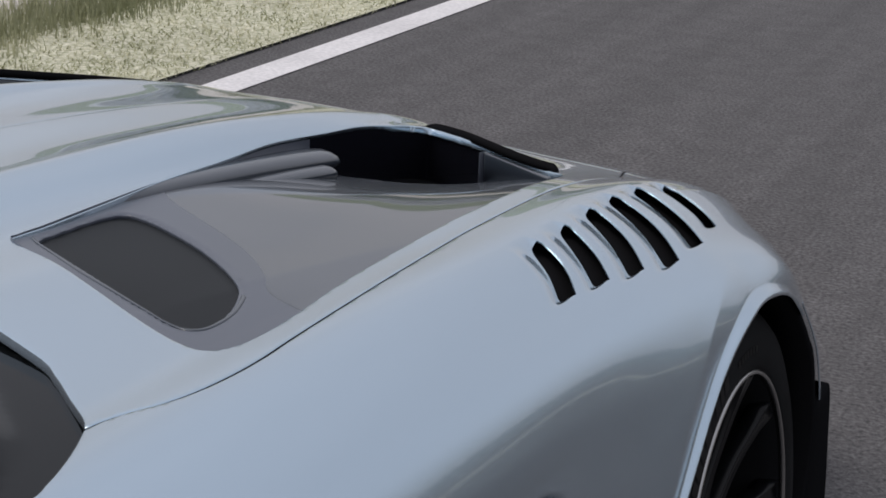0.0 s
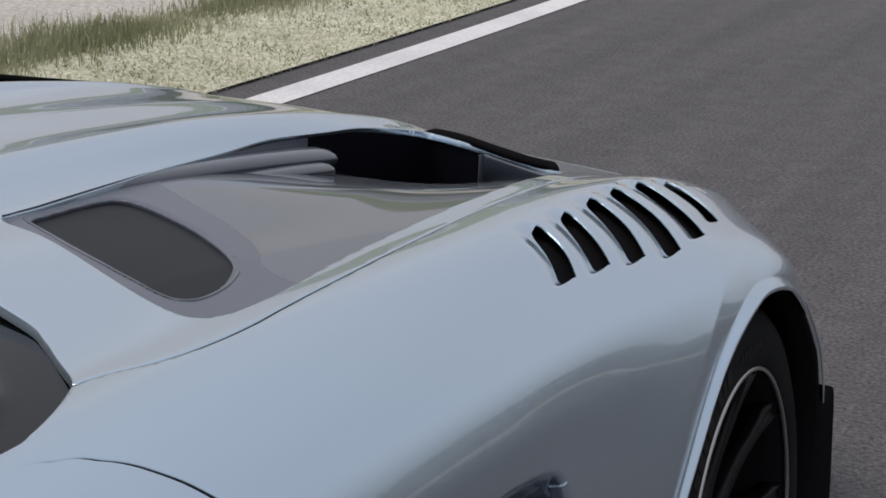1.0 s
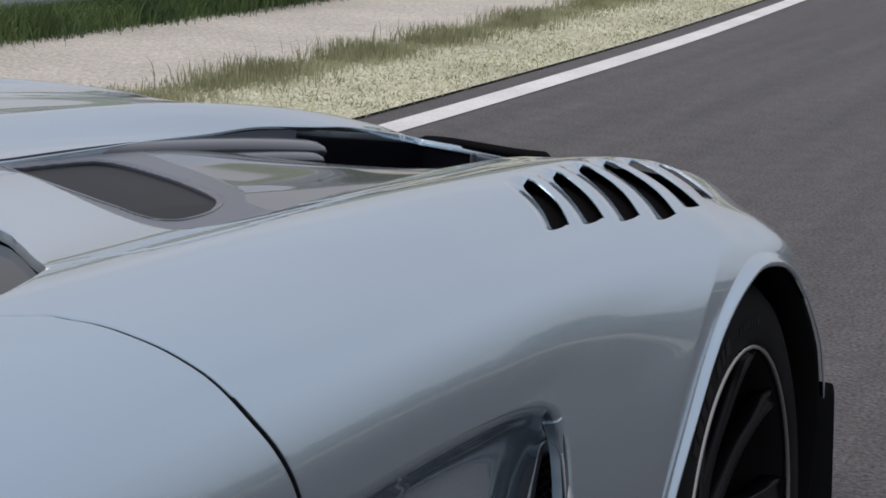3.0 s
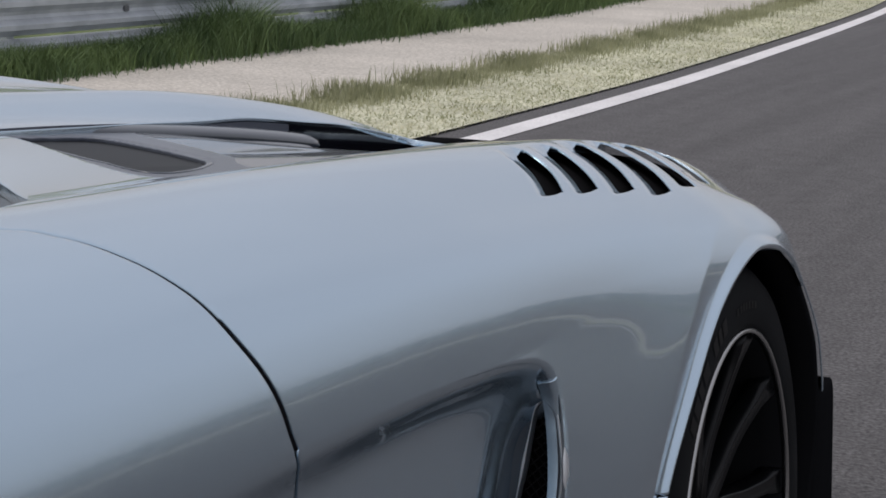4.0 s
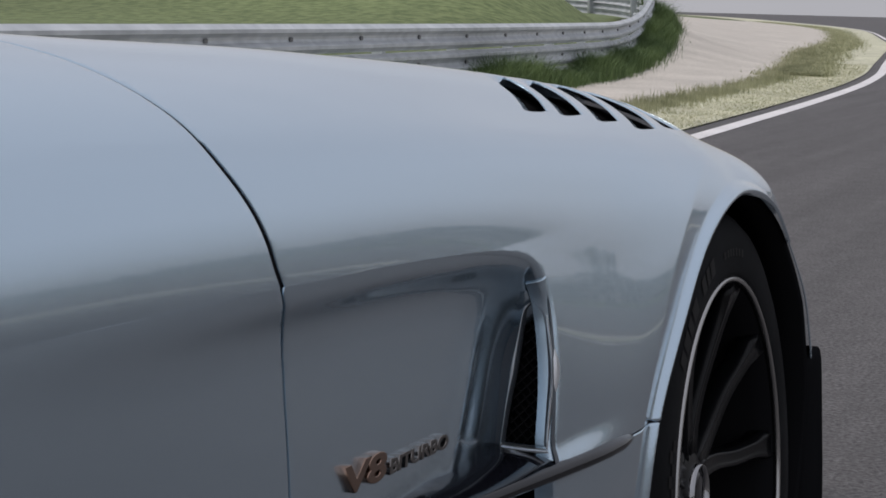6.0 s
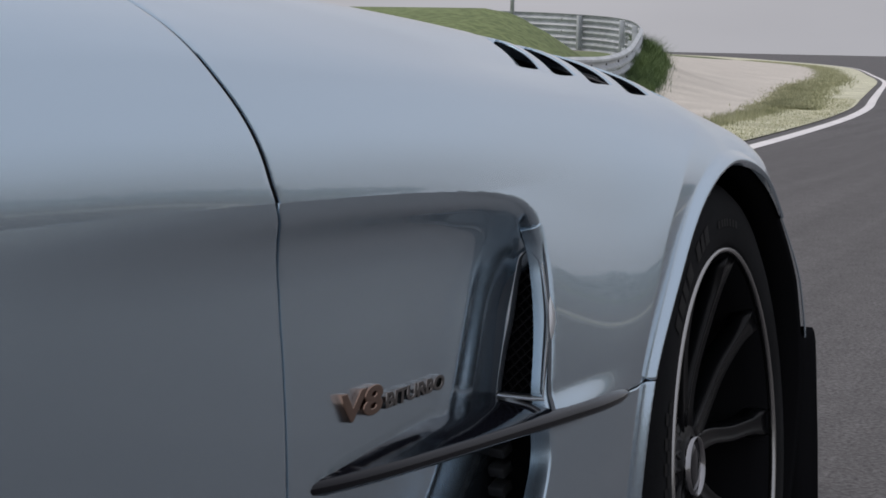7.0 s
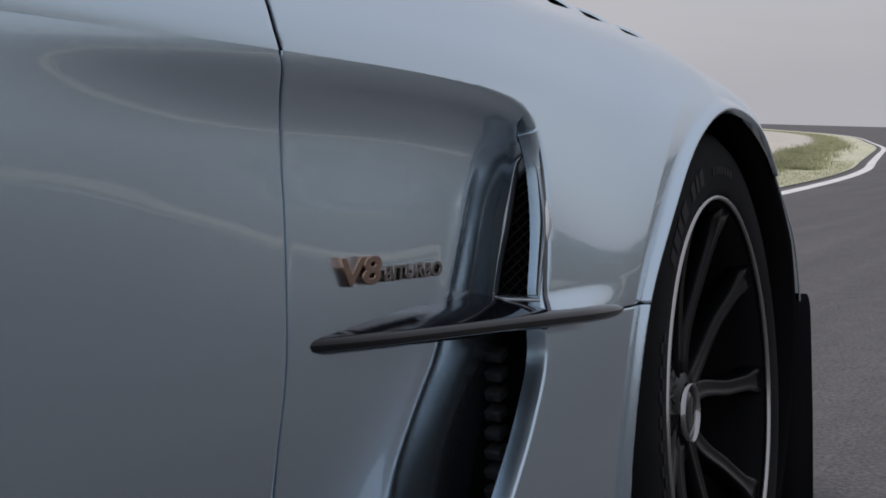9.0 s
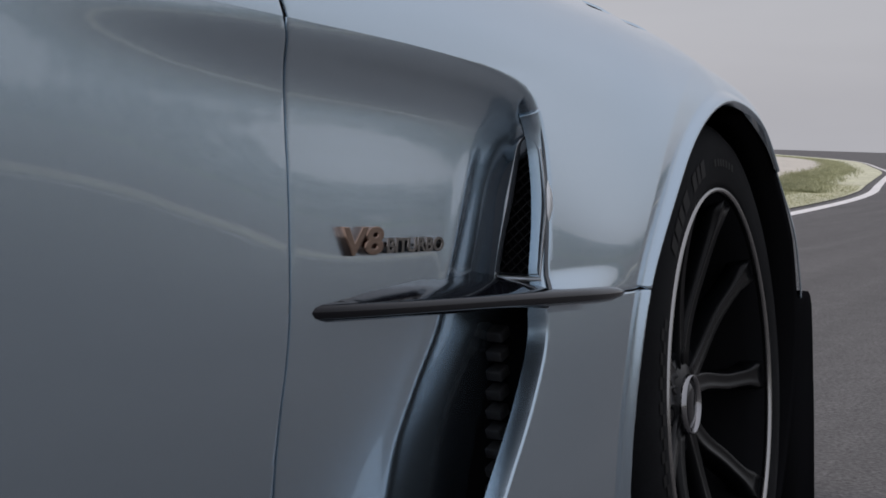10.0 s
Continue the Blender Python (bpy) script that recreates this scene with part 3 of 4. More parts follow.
# dark inner body that closes the gaps and slots
INNER = skin_points(np.arange(-2.3, 0.60, 0.05), 90)
INNER[..., 0] = np.maximum(INNER[..., 0] * 0.87 - 0.02, 0)
INNER[..., 2] = INNER[..., 2] - 0.085
inner = Sheet(INNER).cut(lambda x, y, z: np.where(x > 0.6, np.hypot(y, z - WHEEL_Z) - 0.385, 1.0))
mesh_object("inner_body", inner.V[:, :3], inner.F, BLACK, car, "black inner structure")


def revolve(profile, n=96, closed=True):
    """A ring round the x axis from (radius, x) points."""
    V, F = [], []
    m = len(profile)
    for i in range(n):
        a = 2 * math.pi * i / n
        for r, x in profile:
            V.append((x, r * math.cos(a), r * math.sin(a)))
    for i in range(n):
        for j in range(m if closed else m - 1):
            a, b = i * m + j, i * m + (j + 1) % m
            c, d = ((i + 1) % n) * m + (j + 1) % m, ((i + 1) % n) * m + j
            F.append((a, b, c, d))
    return V, F


# wheel-arch liner
V, F = revolve([(0.366, 0.968), (0.374, 0.955), (0.378, 0.90), (0.378, 0.60)], 64, False)
liner = mesh_object("wheel_arch_liner", V, F, BLACK, car)
liner.location = (0, 0, WHEEL_Z)

wheel = new("wheel")
wheel.parent = car
wheel.matrix_local = Matrix.Translation((0.985, 0, WHEEL_Z)) @ pose(0, 0, 0, 0, -4.5, 0.5)
V, F = revolve([(0.256, 0.000), (0.263, 0.003), (0.280, 0.0045), (0.303, 0.0035), (0.321, -0.003), (0.333, -0.014), (0.338, -0.03), (0.340, -0.12), (0.338, -0.23), (0.325, -0.26), (0.29, -0.275), (0.25, -0.262)], 128)
mesh_object("tyre", V, F, RUBBER, wheel, "black sports tyre with moulded sidewall")
V, F = revolve([(0.2560, 0.0025), (0.2525, 0.0040), (0.2498, 0.0020), (0.2500, -0.006), (0.2560, -0.006)], 128)
mesh_object("rim_edge", V, F, RIM_EDGE, wheel, "polished rim edge")
V, F = revolve([(0.2560, -0.004), (0.246, -0.006), (0.238, -0.03), (0.225, -0.10), (0.222, -0.26), (0.25, -0.262), (0.256, -0.2)], 96)
mesh_object("rim_barrel", V, F, BLACK, wheel)


def box(bm, x0, x1, y0, y1, z0, z1):
    m = Matrix.Translation(((x0 + x1) / 2, (y0 + y1) / 2, (z0 + z1) / 2)) @ Matrix.Diagonal((x1 - x0, y1 - y0, z1 - z0, 1))
    return bmesh.ops.create_cube(bm, size=1, matrix=m)["verts"]


def bevelled(bm, w, seg=2):
    bmesh.ops.bevel(bm, geom=bm.edges[:], offset=w, segments=seg, affect='EDGES', profile=0.5)
    return bm


def loft(name, sections, mat, parent, label="", cap=True):
    """A skin through closed sections that have the same number of points."""
    n = len(sections[0])
    V = [p for s in sections for p in s]
    F = [(i * n + j, i * n + (j + 1) % n, (i + 1) * n + (j + 1) % n, (i + 1) * n + j) for i in range(len(sections) - 1) for j in range(n)]
    if cap:
        F += [tuple(range(n))[::-1], tuple((len(sections) - 1) * n + j for j in range(n))]
    return mesh_object(name, V, F, mat, parent, label)


# spokes: ten blades in five pairs, from the recessed hub out to the rim
def spoke_sections(side):
    out = []
    for t in np.linspace(0, 1, 13):
        r = 0.040 + t * 0.2095
        x = -0.047 + 0.043 * t ** 1.7
        a = radians(18) * side * (0.52 + 0.48 * float(smoothstep(0.0, 0.62, t)))
        w = 0.027 - 0.007 * float(smoothstep(0.0, 0.45, t)) + 0.017 * float(smoothstep(0.80, 1.0, t))
        d = 0.040 - 0.016 * t
        ring = []
        for du, dx in ((-1.25, -1.0), (-1.12, -0.30), (-1.0, -0.06), (-0.86, 0.0), (-0.5, -0.07), (0.5, -0.07), (0.86, 0.0), (1.0, -0.06), (1.12, -0.30), (1.25, -1.0)):
            ang = a + du * w / 2 / r
            ring.append((x + dx * d, r * math.sin(ang), r * math.cos(ang)))
        out.append(ring)
    return out


HUB_DROP = -0.010
for side in (1, -1):
    spoke_mesh = None
    for k in range(5):
        if spoke_mesh is None:
            sp = loft("spoke", spoke_sections(side), RIM, wheel)
            spoke_mesh = sp.data
        else:
            sp = new("spoke", spoke_mesh)
            sp.parent = wheel
        sp.matrix_local = pose(0, 0, 0, 72 * k, 0, 0)
V, F = revolve([(0.0, -0.046), (0.034, -0.046), (0.044, -0.050), (0.062, -0.054), (0.070, -0.058), (0.074, -0.066), (0.074, -0.12), (0.0, -0.12)], 64, False)
mesh_object("hub", V, F, RIM, wheel)
V, F = revolve([(0.031, -0.046), (0.0345, -0.038), (0.0365, -0.038), (0.0375, -0.046), (0.037, -0.052)], 48)
mesh_object("hub_cap_ring", V, F, CHROME, wheel, "chrome ring of the hub cap").location = (0, 0.004, HUB_DROP)
V, F = revolve([(0.0, -0.040), (0.018, -0.0405), (0.031, -0.043), (0.031, -0.048), (0.0, -0.048)], 40, False)
mesh_object("hub_cap", V, F, GLOSS_BLACK, wheel).location = (0, 0.004, HUB_DROP)
V, F = revolve([(0.0, -0.002), (0.0085, -0.002), (0.0098, 0.0005), (0.0112, 0.0005), (0.0125, -0.002), (0.0125, -0.012), (0.0, -0.012)], 20, False)
bolt_mesh = None
for k in range(5):
    a = math.radians(36 + 72 * k)
    if bolt_mesh is None:
        ob = mesh_object("wheel_bolt", V, F, BLACK, wheel)
        bolt_mesh = ob.data
    else:
        ob = new("wheel_bolt", bolt_mesh)
        ob.parent = wheel
    ob.location = (-0.0505, 0.056 * math.sin(a), 0.056 * math.cos(a))
V, F = revolve([(0.0, -0.13), (0.185, -0.13), (0.195, -0.14), (0.195, -0.165), (0.0, -0.165)], 64, False)
mesh_object("brake_disc", V, F, material("brake_disc_steel", (0.03, 0.03, 0.032), 0.5, 0.6), wheel, "dark steel brake disc")

# moulded writing on the sidewall, as plain bars, and the block pattern beside it
def sidewall_bars(name, spans, r0, r1, up):
    for a0, a1 in spans:
        V = []
        n = max(2, int((a1 - a0) / 2))
        for i in range(n + 1):
            a = math.radians(a0 + (a1 - a0) * i / n)
            for r in (r0, r1):
                x = np.interp(r, (0.256, 0.263, 0.280, 0.303, 0.321, 0.333), (0.000, 0.003, 0.0045, 0.0035, -0.003, -0.014)) + up
                V.append((x, -r * math.sin(a), r * math.cos(a)))
        mesh_object(name, V, [(2 * i, 2 * i + 1, 2 * i + 3, 2 * i + 2) for i in range(n)], SIDEWALL, wheel)


SIDEWALL = material("raised_sidewall_rubber", (0.0045, 0.0045, 0.005), 0.6, Specular_IOR_Level=0.2)
sidewall_bars("sidewall_bar", [(a, a + w) for a, w in ((14, 3.5), (18.6, 2.6), (22.4, 3.4), (31, 4.5), (37, 3), (41, 4), (46.2, 3.4))], 0.278, 0.298, 0.0012)
sidewall_bars("sidewall_bar", [(a, a + 1.7) for a in (-14, -11, -8, -5, -2.5, 0, 3)], 0.281, 0.290, 0.0012)
for r0, r1, off in ((0.279, 0.288, 0), (0.288, 0.297, 2.6)):
    sidewall_bars("sidewall_block", [(66 + off + 5.2 * k, 68.6 + off + 5.2 * k) for k in range(14)], r0, r1, 0.0012)

# black edge of the bumper ahead of the wheel, and the upright flap on its corner
ring = []
for a in np.linspace(-38, 72, 40):
    rim, out = float(np.interp(a, (-38, 10, 30, 44, 56, 72), (0.990, 0.997, 0.9935, 0.985, 0.979, 0.966))), float(np.interp(a, (-38, 10, 30, 44, 56, 72), (0.985, 0.989, 0.982, 0.970, 0.964, 0.952)))
    lower = 0.030 * float(smoothstep(24, 43, a))
    ca, sa = math.cos(math.radians(a)), math.sin(math.radians(a))
    ring.append([(x, r * ca, WHEEL_Z + r * sa) for r, x in ((0.366, rim), (0.359, rim - 0.004), (0.356, 0.930), (0.402 - lower, 0.930), (0.402 - lower, out))])
loft("bumper_arch_edge", ring, BLACK, car, "matt black wheel-arch edge of the bumper")
flap_secs = []
for z, y0, y1 in ((0.095, 0.40, 0.56), (0.10, 0.385, 0.565), (0.25, 0.375, 0.53), (0.38, 0.37, 0.49), (0.415, 0.373, 0.477), (0.430, 0.380, 0.464), (0.438, 0.392, 0.448)):
    flap_secs.append([(0.952, y0, z), (0.975, y0 - 0.006, z), (0.994, y0, z), (0.999, y0 + 0.02, z), (0.992, y1, z), (0.955, y1, z)])
loft("corner_flap", flap_secs, BLACK, car, "gloss black upright air flap")

# ---- hood outlet ----
def duct_z(x, y):
    d = 0.0075 + 0.006 * smoothstep(-0.72, -0.45, y) - 0.005 * smoothstep(-0.45, 0.05, y)
    edge = smoothstep(0.0, 0.17, np.interp(y, [-0.85, -0.68, -0.42, -0.05, 0.12, 0.28], [0.71, 0.708, 0.695, 0.665, 0.652, 0.60]) - x)
    d = 0.004 + d * (0.3 + 0.7 * edge) + 0.034 * smoothstep(-0.30, 0.34, y) * smoothstep(0.64, 0.36, x)
    sunk = np.interp(x, [0.26, 0.45, 0.68], [0.0, 0.004, 0.0095]) * (1 - smoothstep(-0.55, -0.15, y)) + 0.0035
    d = np.maximum(d, sunk) + 0.003 * smoothstep(-0.004, 0.002, inside(MESH_EDGE, x, y).reshape(np.shape(x)))
    return HOOD_Z(y) - d


COLLAR = outline([(0.24, -0.25), (0.319, -0.321), (0.385, -0.374), (0.488, -0.455), (0.555, -0.52), (0.607, -0.586), (0.645, -0.640), (0.74, -0.70), (0.78, -0.80), (0.70, -0.95), (0.20, -0.80), (0.20, -0.40)], 6)
MESH_EDGE = outline([(0.352, -0.618), (0.337, -0.600), (0.330, -0.56), (0.318, -0.47), (0.327, -0.428), (0.372, -0.438), (0.463, -0.496), (0.538, -0.560), (0.595, -0.622), (0.620, -0.660), (0.642, -0.715), (0.648, -0.763), (0.638, -0.781), (0.618, -0.779), (0.582, -0.760), (0.493, -0.705), (0.420, -0.660)], 5)


def collar(x, y):
    return inside(COLLAR, x, y).reshape(np.shape(x))


dx, dy = np.meshgrid(np.arange(0.20, 0.74, 0.006), np.arange(-0.88, 0.60, 0.006))
duct = Sheet(np.stack([dx, dy, duct_z(dx, dy)], -1)).cut(lambda x, y, z: inside(VENT, x, y) + 0.012)
THROAT = outline([(0.20, 0.08), (0.30, 0.155), (0.40, 0.225), (0.47, 0.282), (0.44, 0.40), (0.33, 0.56), (0.20, 0.56)], 4)
duct = duct.cut(lambda x, y, z: -inside(THROAT, x, y))
rim_part = duct.cut(lambda x, y, z: collar(x, y)).cut(lambda x, y, z: -inside(MESH_EDGE, x, y))
slope_part = duct.cut(lambda x, y, z: -collar(x, y))
gr = Sheet(np.stack([dx, dy, duct_z(dx, dy) - 0.004], -1)).cut(lambda x, y, z: inside(MESH_EDGE, x, y) + 0.001)


def both(sheet, name, mat, parent, label="", depth=0.004, soft=0.0012):
    v, f = sheet.skin(depth, soft)
    n = len(v)
    for s in (1, -1):
        mesh_object(name, [[s * p[0], p[1], p[2]] for p in v], f if s > 0 else [q[::-1] for q in f], mat, parent, label)


both(rim_part, "outlet_collar", DUCT, hood_ob, "dark grey collar round the mesh")
both(slope_part, "outlet_ramp", DUCT_GLOSS, hood_ob, "glossy grey ramp of the air outlet")
both(gr, "outlet_mesh", MESH_DARK, hood_ob, "fine black mesh", depth=0.002)
for s in (1, -1):
    V, F = [], []
    n = len(VENT)
    for x, y in VENT:
        top = top_z(x, y) - 0.006
        bottom = float(duct_z(np.array([x]), np.array([y]))[0]) - 0.02 - 0.06 * float(smoothstep(0.0, 0.15, y))
        V += [(s * x, y, float(top)), (s * x, y, min(bottom, float(top) - 0.002))]
    for i in range(n):
        j = (i + 1) % n
        F.append((2 * i, 2 * j, 2 * j + 1, 2 * i + 1))
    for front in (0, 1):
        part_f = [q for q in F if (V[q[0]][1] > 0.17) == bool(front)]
        ids = sorted({i for q in part_f for i in q})
        back = {i: k for k, i in enumerate(ids)}
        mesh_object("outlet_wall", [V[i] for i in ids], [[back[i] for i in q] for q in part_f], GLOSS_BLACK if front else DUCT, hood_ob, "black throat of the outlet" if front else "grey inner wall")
    # two rounded guide vanes beside the throat
    for y0, y1, x0, z0, r in ((-0.52, 0.185, 0.268, 0.740, 0.0155), (-0.30, 0.125, 0.300, 0.738, 0.0115)):
        secs = []
        for t in (0, 0.12, 0.25, 0.4, 0.55, 0.7, 0.85, 0.94, 0.965, 0.982, 0.993, 1.0):
            y = y0 + (y1 - y0) * t
            q = r * math.sqrt(min(1.0, (1 - t) * 26 + 0.03)) * min(1.0, 0.6 + 0.5 * t)
            zc = z0 + (float(HOOD_Z(y)) - float(HOOD_Z(y1)))
            secs.append([(s * (x0 + 2.3 * q * math.cos(a)), y, zc + q * math.sin(a)) for a in np.linspace(0, 2 * math.pi, 12, endpoint=False)])
        loft("guide_vane", secs, DUCT_GLOSS, hood_ob, "rounded grey guide vane")
    # raised bead round the mesh
    secs = []
    c0 = MESH_EDGE.mean(0)
    for x, y in np.vstack([MESH_EDGE[45:], MESH_EDGE[:4]]):
        o = np.array([x, y]) - c0
        o /= np.linalg.norm(o)
        q = np.array([x, y]) + o * 0.007
        zc = float(duct_z(np.array([q[0]]), np.array([q[1]]))[0]) - 0.0005
        secs.append([(s * (q[0] + o[0] * r), q[1] + o[1] * r, zc + h) for r, h in ((-0.004, 0.0), (-0.002, 0.0014), (0.001, 0.0017), (0.004, 0.0))])
    loft("outlet_bead", secs, DUCT_GLOSS, hood_ob, "polished bead round the mesh", cap=False)
    # panel across the outer half of the throat, with a rib where it begins
    run = outline([(0.424, 0.432), (0.48, 0.379), (0.545, 0.310), (0.585, 0.262), (0.612, 0.228)], 5, closed=False)
    secs, rib = [], []
    for i, (x, y) in enumerate(run):
        zt, zb = top_z(x, y) - 0.007, top_z(x, y) - 0.062 + 0.030 * i / (len(run) - 1)
        secs.append([(s * (x - 0.66 * q), y - 0.75 * q, z) for q, z in ((0.004, zb), (0.004, zt), (0.007, zt), (0.009, zt - 0.003), (0.007, zb))])
    loft("outlet_panel", secs, DUCT_GLOSS, hood_ob, "dark woven panel in the outlet")
    (x, y), zt = run[0], top_z(0.424, 0.432) - 0.008
    bm = bmesh.new()
    box(bm, -0.0016, 0.0016, -0.010, 0.001, -0.055, 0.0)
    bevelled(bm, 0.0007)
    ob = part("panel_rib", bm, DUCT, hood_ob)
    ob.matrix_local = pose(s * (x - 0.003), y - 0.004, zt, 0, 0, -41 * s)
    path = outline([(0.240, 0.598), (0.335, 0.524), (0.463, 0.390), (0.553, 0.302), (0.602, 0.262)], 6, closed=False)
    secs = []
    for i, (x, y) in enumerate(path):
        t = i / (len(path) - 1)
        h = 0.012 * min(1, 8 * t + 0.3, 10 * (1 - t) + 0.3)
        zb = top_z(x, y) - 0.003
        w = 0.0035
        secs.append([(s * (x - w), y - w, zb), (s * (x - w), y - w, zb + h), (s * x, y, zb + h + 0.0015), (s * (x + w), y + w, zb + h), (s * (x + w), y + w, zb)])
    loft("outlet_lip", secs, BLACK, hood_ob, "thin gloss black lip")

# ---- cowl and windscreen ----
wx, wy = np.meshgrid(np.arange(0.0, 0.80, 0.012), np.arange(-2.2, -0.80, 0.012))
d_in = inside(COWL, wx, wy).reshape(wx.shape)
screen_z = HOOD_Z(np.maximum(wy, -1.2)) - 0.022 + 0.55 * np.maximum(0, d_in - 0.055) - 0.10 * np.maximum(0, d_in - 0.35)
glass = Sheet(np.stack([wx, wy, screen_z], -1)).cut(lambda x, y, z: inside(COWL, x, y) + 0.012).cut(lambda x, y, z: 1.25 - z)
v, f = glass.V[:, :3].tolist(), glass.F
n = len(v)
mesh_object("windscreen", v + [[-p[0], p[1], p[2]] for p in v], f + [[i + n for i in reversed(q)] for q in f], GLASS_DARK, car, "dark windscreen with black border")

# ---- side vent ----
GRILLE = outline([(0.9205, 0.5200), (0.9235, 0.5187), (0.9605, 0.5193), (0.9628, 0.5235), (0.9622, 0.5477), (0.9612, 0.5830), (0.9575, 0.6083), (0.9522, 0.6325), (0.9462, 0.6410), (0.9382, 0.6449), (0.9332, 0.6405), (0.9302, 0.6328), (0.9280, 0.6071), (0.9262, 0.5815), (0.9228, 0.5552)], 4)


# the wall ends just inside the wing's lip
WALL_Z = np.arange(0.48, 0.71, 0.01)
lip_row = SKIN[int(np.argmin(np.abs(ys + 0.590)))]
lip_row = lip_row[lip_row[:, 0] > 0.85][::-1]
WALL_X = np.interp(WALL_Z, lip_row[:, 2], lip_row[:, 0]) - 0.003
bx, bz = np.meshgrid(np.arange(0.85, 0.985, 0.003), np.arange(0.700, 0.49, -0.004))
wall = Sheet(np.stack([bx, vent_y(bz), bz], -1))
# greyer than the body paint: the recess's shade is put into its colour
wall.cut(lambda x, y, z: np.interp(z, WALL_Z, WALL_X) - x).cut(lambda x, y, z: -inside(GRILLE, x, z)).build("vent_wall", material("shaded_vent_wall", (0.095, 0.108, 0.125), 0.45, Specular_IOR_Level=0.3), car, "vent wall round the grille, its shade put into a satin grey", depth=0.012, soft=0.0010)
secs = []
c0 = GRILLE.mean(0)
for x, z in np.vstack([GRILLE, GRILLE[:1]]):
    o = np.array([x, z]) - c0
    o /= np.linalg.norm(o)
    yw = float(vent_y(z))
    secs.append([(x + o[0] * r, yw + dy, z + o[1] * r) for r, dy in ((-0.0004, 0.002), (-0.0004, -0.0060), (0.0012, -0.0088), (0.0036, -0.0084), (0.0054, 0.001))])
# paler than the body paint: light on the frame's edge is painted in
loft("grille_frame", secs, material("lit_grille_frame", (0.86, 0.88, 0.90), 0.30, 0.55), car, "thin grille frame, the light on its edge put into a pale colour", cap=False)
bm = bmesh.new()
for k in range(-14, 34):
    for sgn in (1, -1):
        z0 = 0.512 + 0.0105 * k
        pts = [(0.910 + u, z0 + sgn * u * 1.05 + (0 if sgn > 0 else 0.03)) for u in np.arange(0, 0.056, 0.002)]
        keep = [p for p in pts if inside(GRILLE, [p[0]], [p[1]])[0] > -0.001]
        if len(keep) > 1:
            q = 0.0007
            (xa, za), (xb, zb) = keep[0], keep[-1]
            ya, yb = float(vent_y(za)) + 0.006, float(vent_y(zb)) + 0.006
            vs = [bm.verts.new(p) for p in ((xa, ya, za - q), (xb, yb, zb - q), (xb, yb, zb + q), (xa, ya, za + q), (xa, ya + 0.003, za - q), (xb, yb + 0.003, zb - q), (xb, yb + 0.003, zb + q), (xa, ya + 0.003, za + q))]
            for q4 in ((0, 1, 2, 3), (7, 6, 5, 4), (3, 2, 6, 7), (0, 4, 5, 1)):
                bm.faces.new([vs[i] for i in q4])
part("grille_mesh", bm, material("grille_plastic", (0.009, 0.009, 0.010), 0.4, Specular_IOR_Level=0.25), car, "black diamond mesh grille", smooth=False)
bm = bmesh.new()
box(bm, 0.80, 0.952, -0.562, -0.540, 0.14, 0.655)
part("vent_backing", bm, BLACK, car)
slat_mesh = None
for k in range(14):
    z = 0.462 - 0.0182 * k
    if slat_mesh is None:
        bm = bmesh.new()
        box(bm, -0.0085, 0.0085, -0.008, 0.008, -0.0052, 0.0052)
        bevelled(bm, 0.0015)
        ob = part("vent_slat", bm, material("slat_plastic", (0.05, 0.05, 0.052), 0.5), car, "dark grey vent slat")
        slat_mesh = ob.data
    else:
        ob = new("vent_slat", slat_mesh)
        ob.parent = car
    ob.matrix_local = pose(0.914 + 0.0005 * k, -0.582, z, 25, 0, -12)

# black spear across the vent
FIN_OUT = curve([(-0.985, 0.920), (-0.95, 0.932), (-0.9, 0.944), (-0.8, 0.960), (-0.7, 0.973), (-0.6, 0.986), (-0.5, 0.9955), (-0.45, 0.994), (-0.425, 0.987), (-0.412, 0.978)])
FIN_Z = curve([(-0.985, 0.513), (-0.8, 0.508), (-0.6, 0.502), (-0.41, 0.495)])
secs = []
for y in np.concatenate([[-0.985, -0.983, -0.978], np.linspace(-0.97, -0.43, 28), [-0.42, -0.415, -0.412]]):
    o, zc = float(FIN_OUT(y)), float(FIN_Z(y))
    th = 0.0090 * math.sqrt(max(0.12, min(1.0, (y + 0.988) / 0.010, (-0.409 - y) / 0.07)))
    i = o - (0.055 + 0.035 * float(smoothstep(-0.80, -0.72, y))) * min(1.0, max(0.15, (y + 0.986) / 0.1))
    lift = 0.009 * float(smoothstep(-0.985, -0.87, y) * (1 - smoothstep(-0.66, -0.56, y)))
    secs.append([(i, y, zc + th * 1.2 + lift * 1.6), (o - 0.026, y, zc + th * 0.9 + lift * 0.45), (o - 0.006, y, zc + th * 0.62), (o - 0.0015, y, zc + th * 0.35), (o, y, zc - th * 0.05), (o - 0.002, y, zc - th * 0.5), (o - 0.008, y, zc - th * 0.9), (i, y, zc - th)])
loft("side_spear", secs, GLOSS_BLACK, car, "gloss black spear-shaped fin")

# raised badge: V8 BITURBO
badge = new("badge")
badge.parent = car
badge["label"] = "chrome lettering of an engine badge, copper reflections painted into the V8"


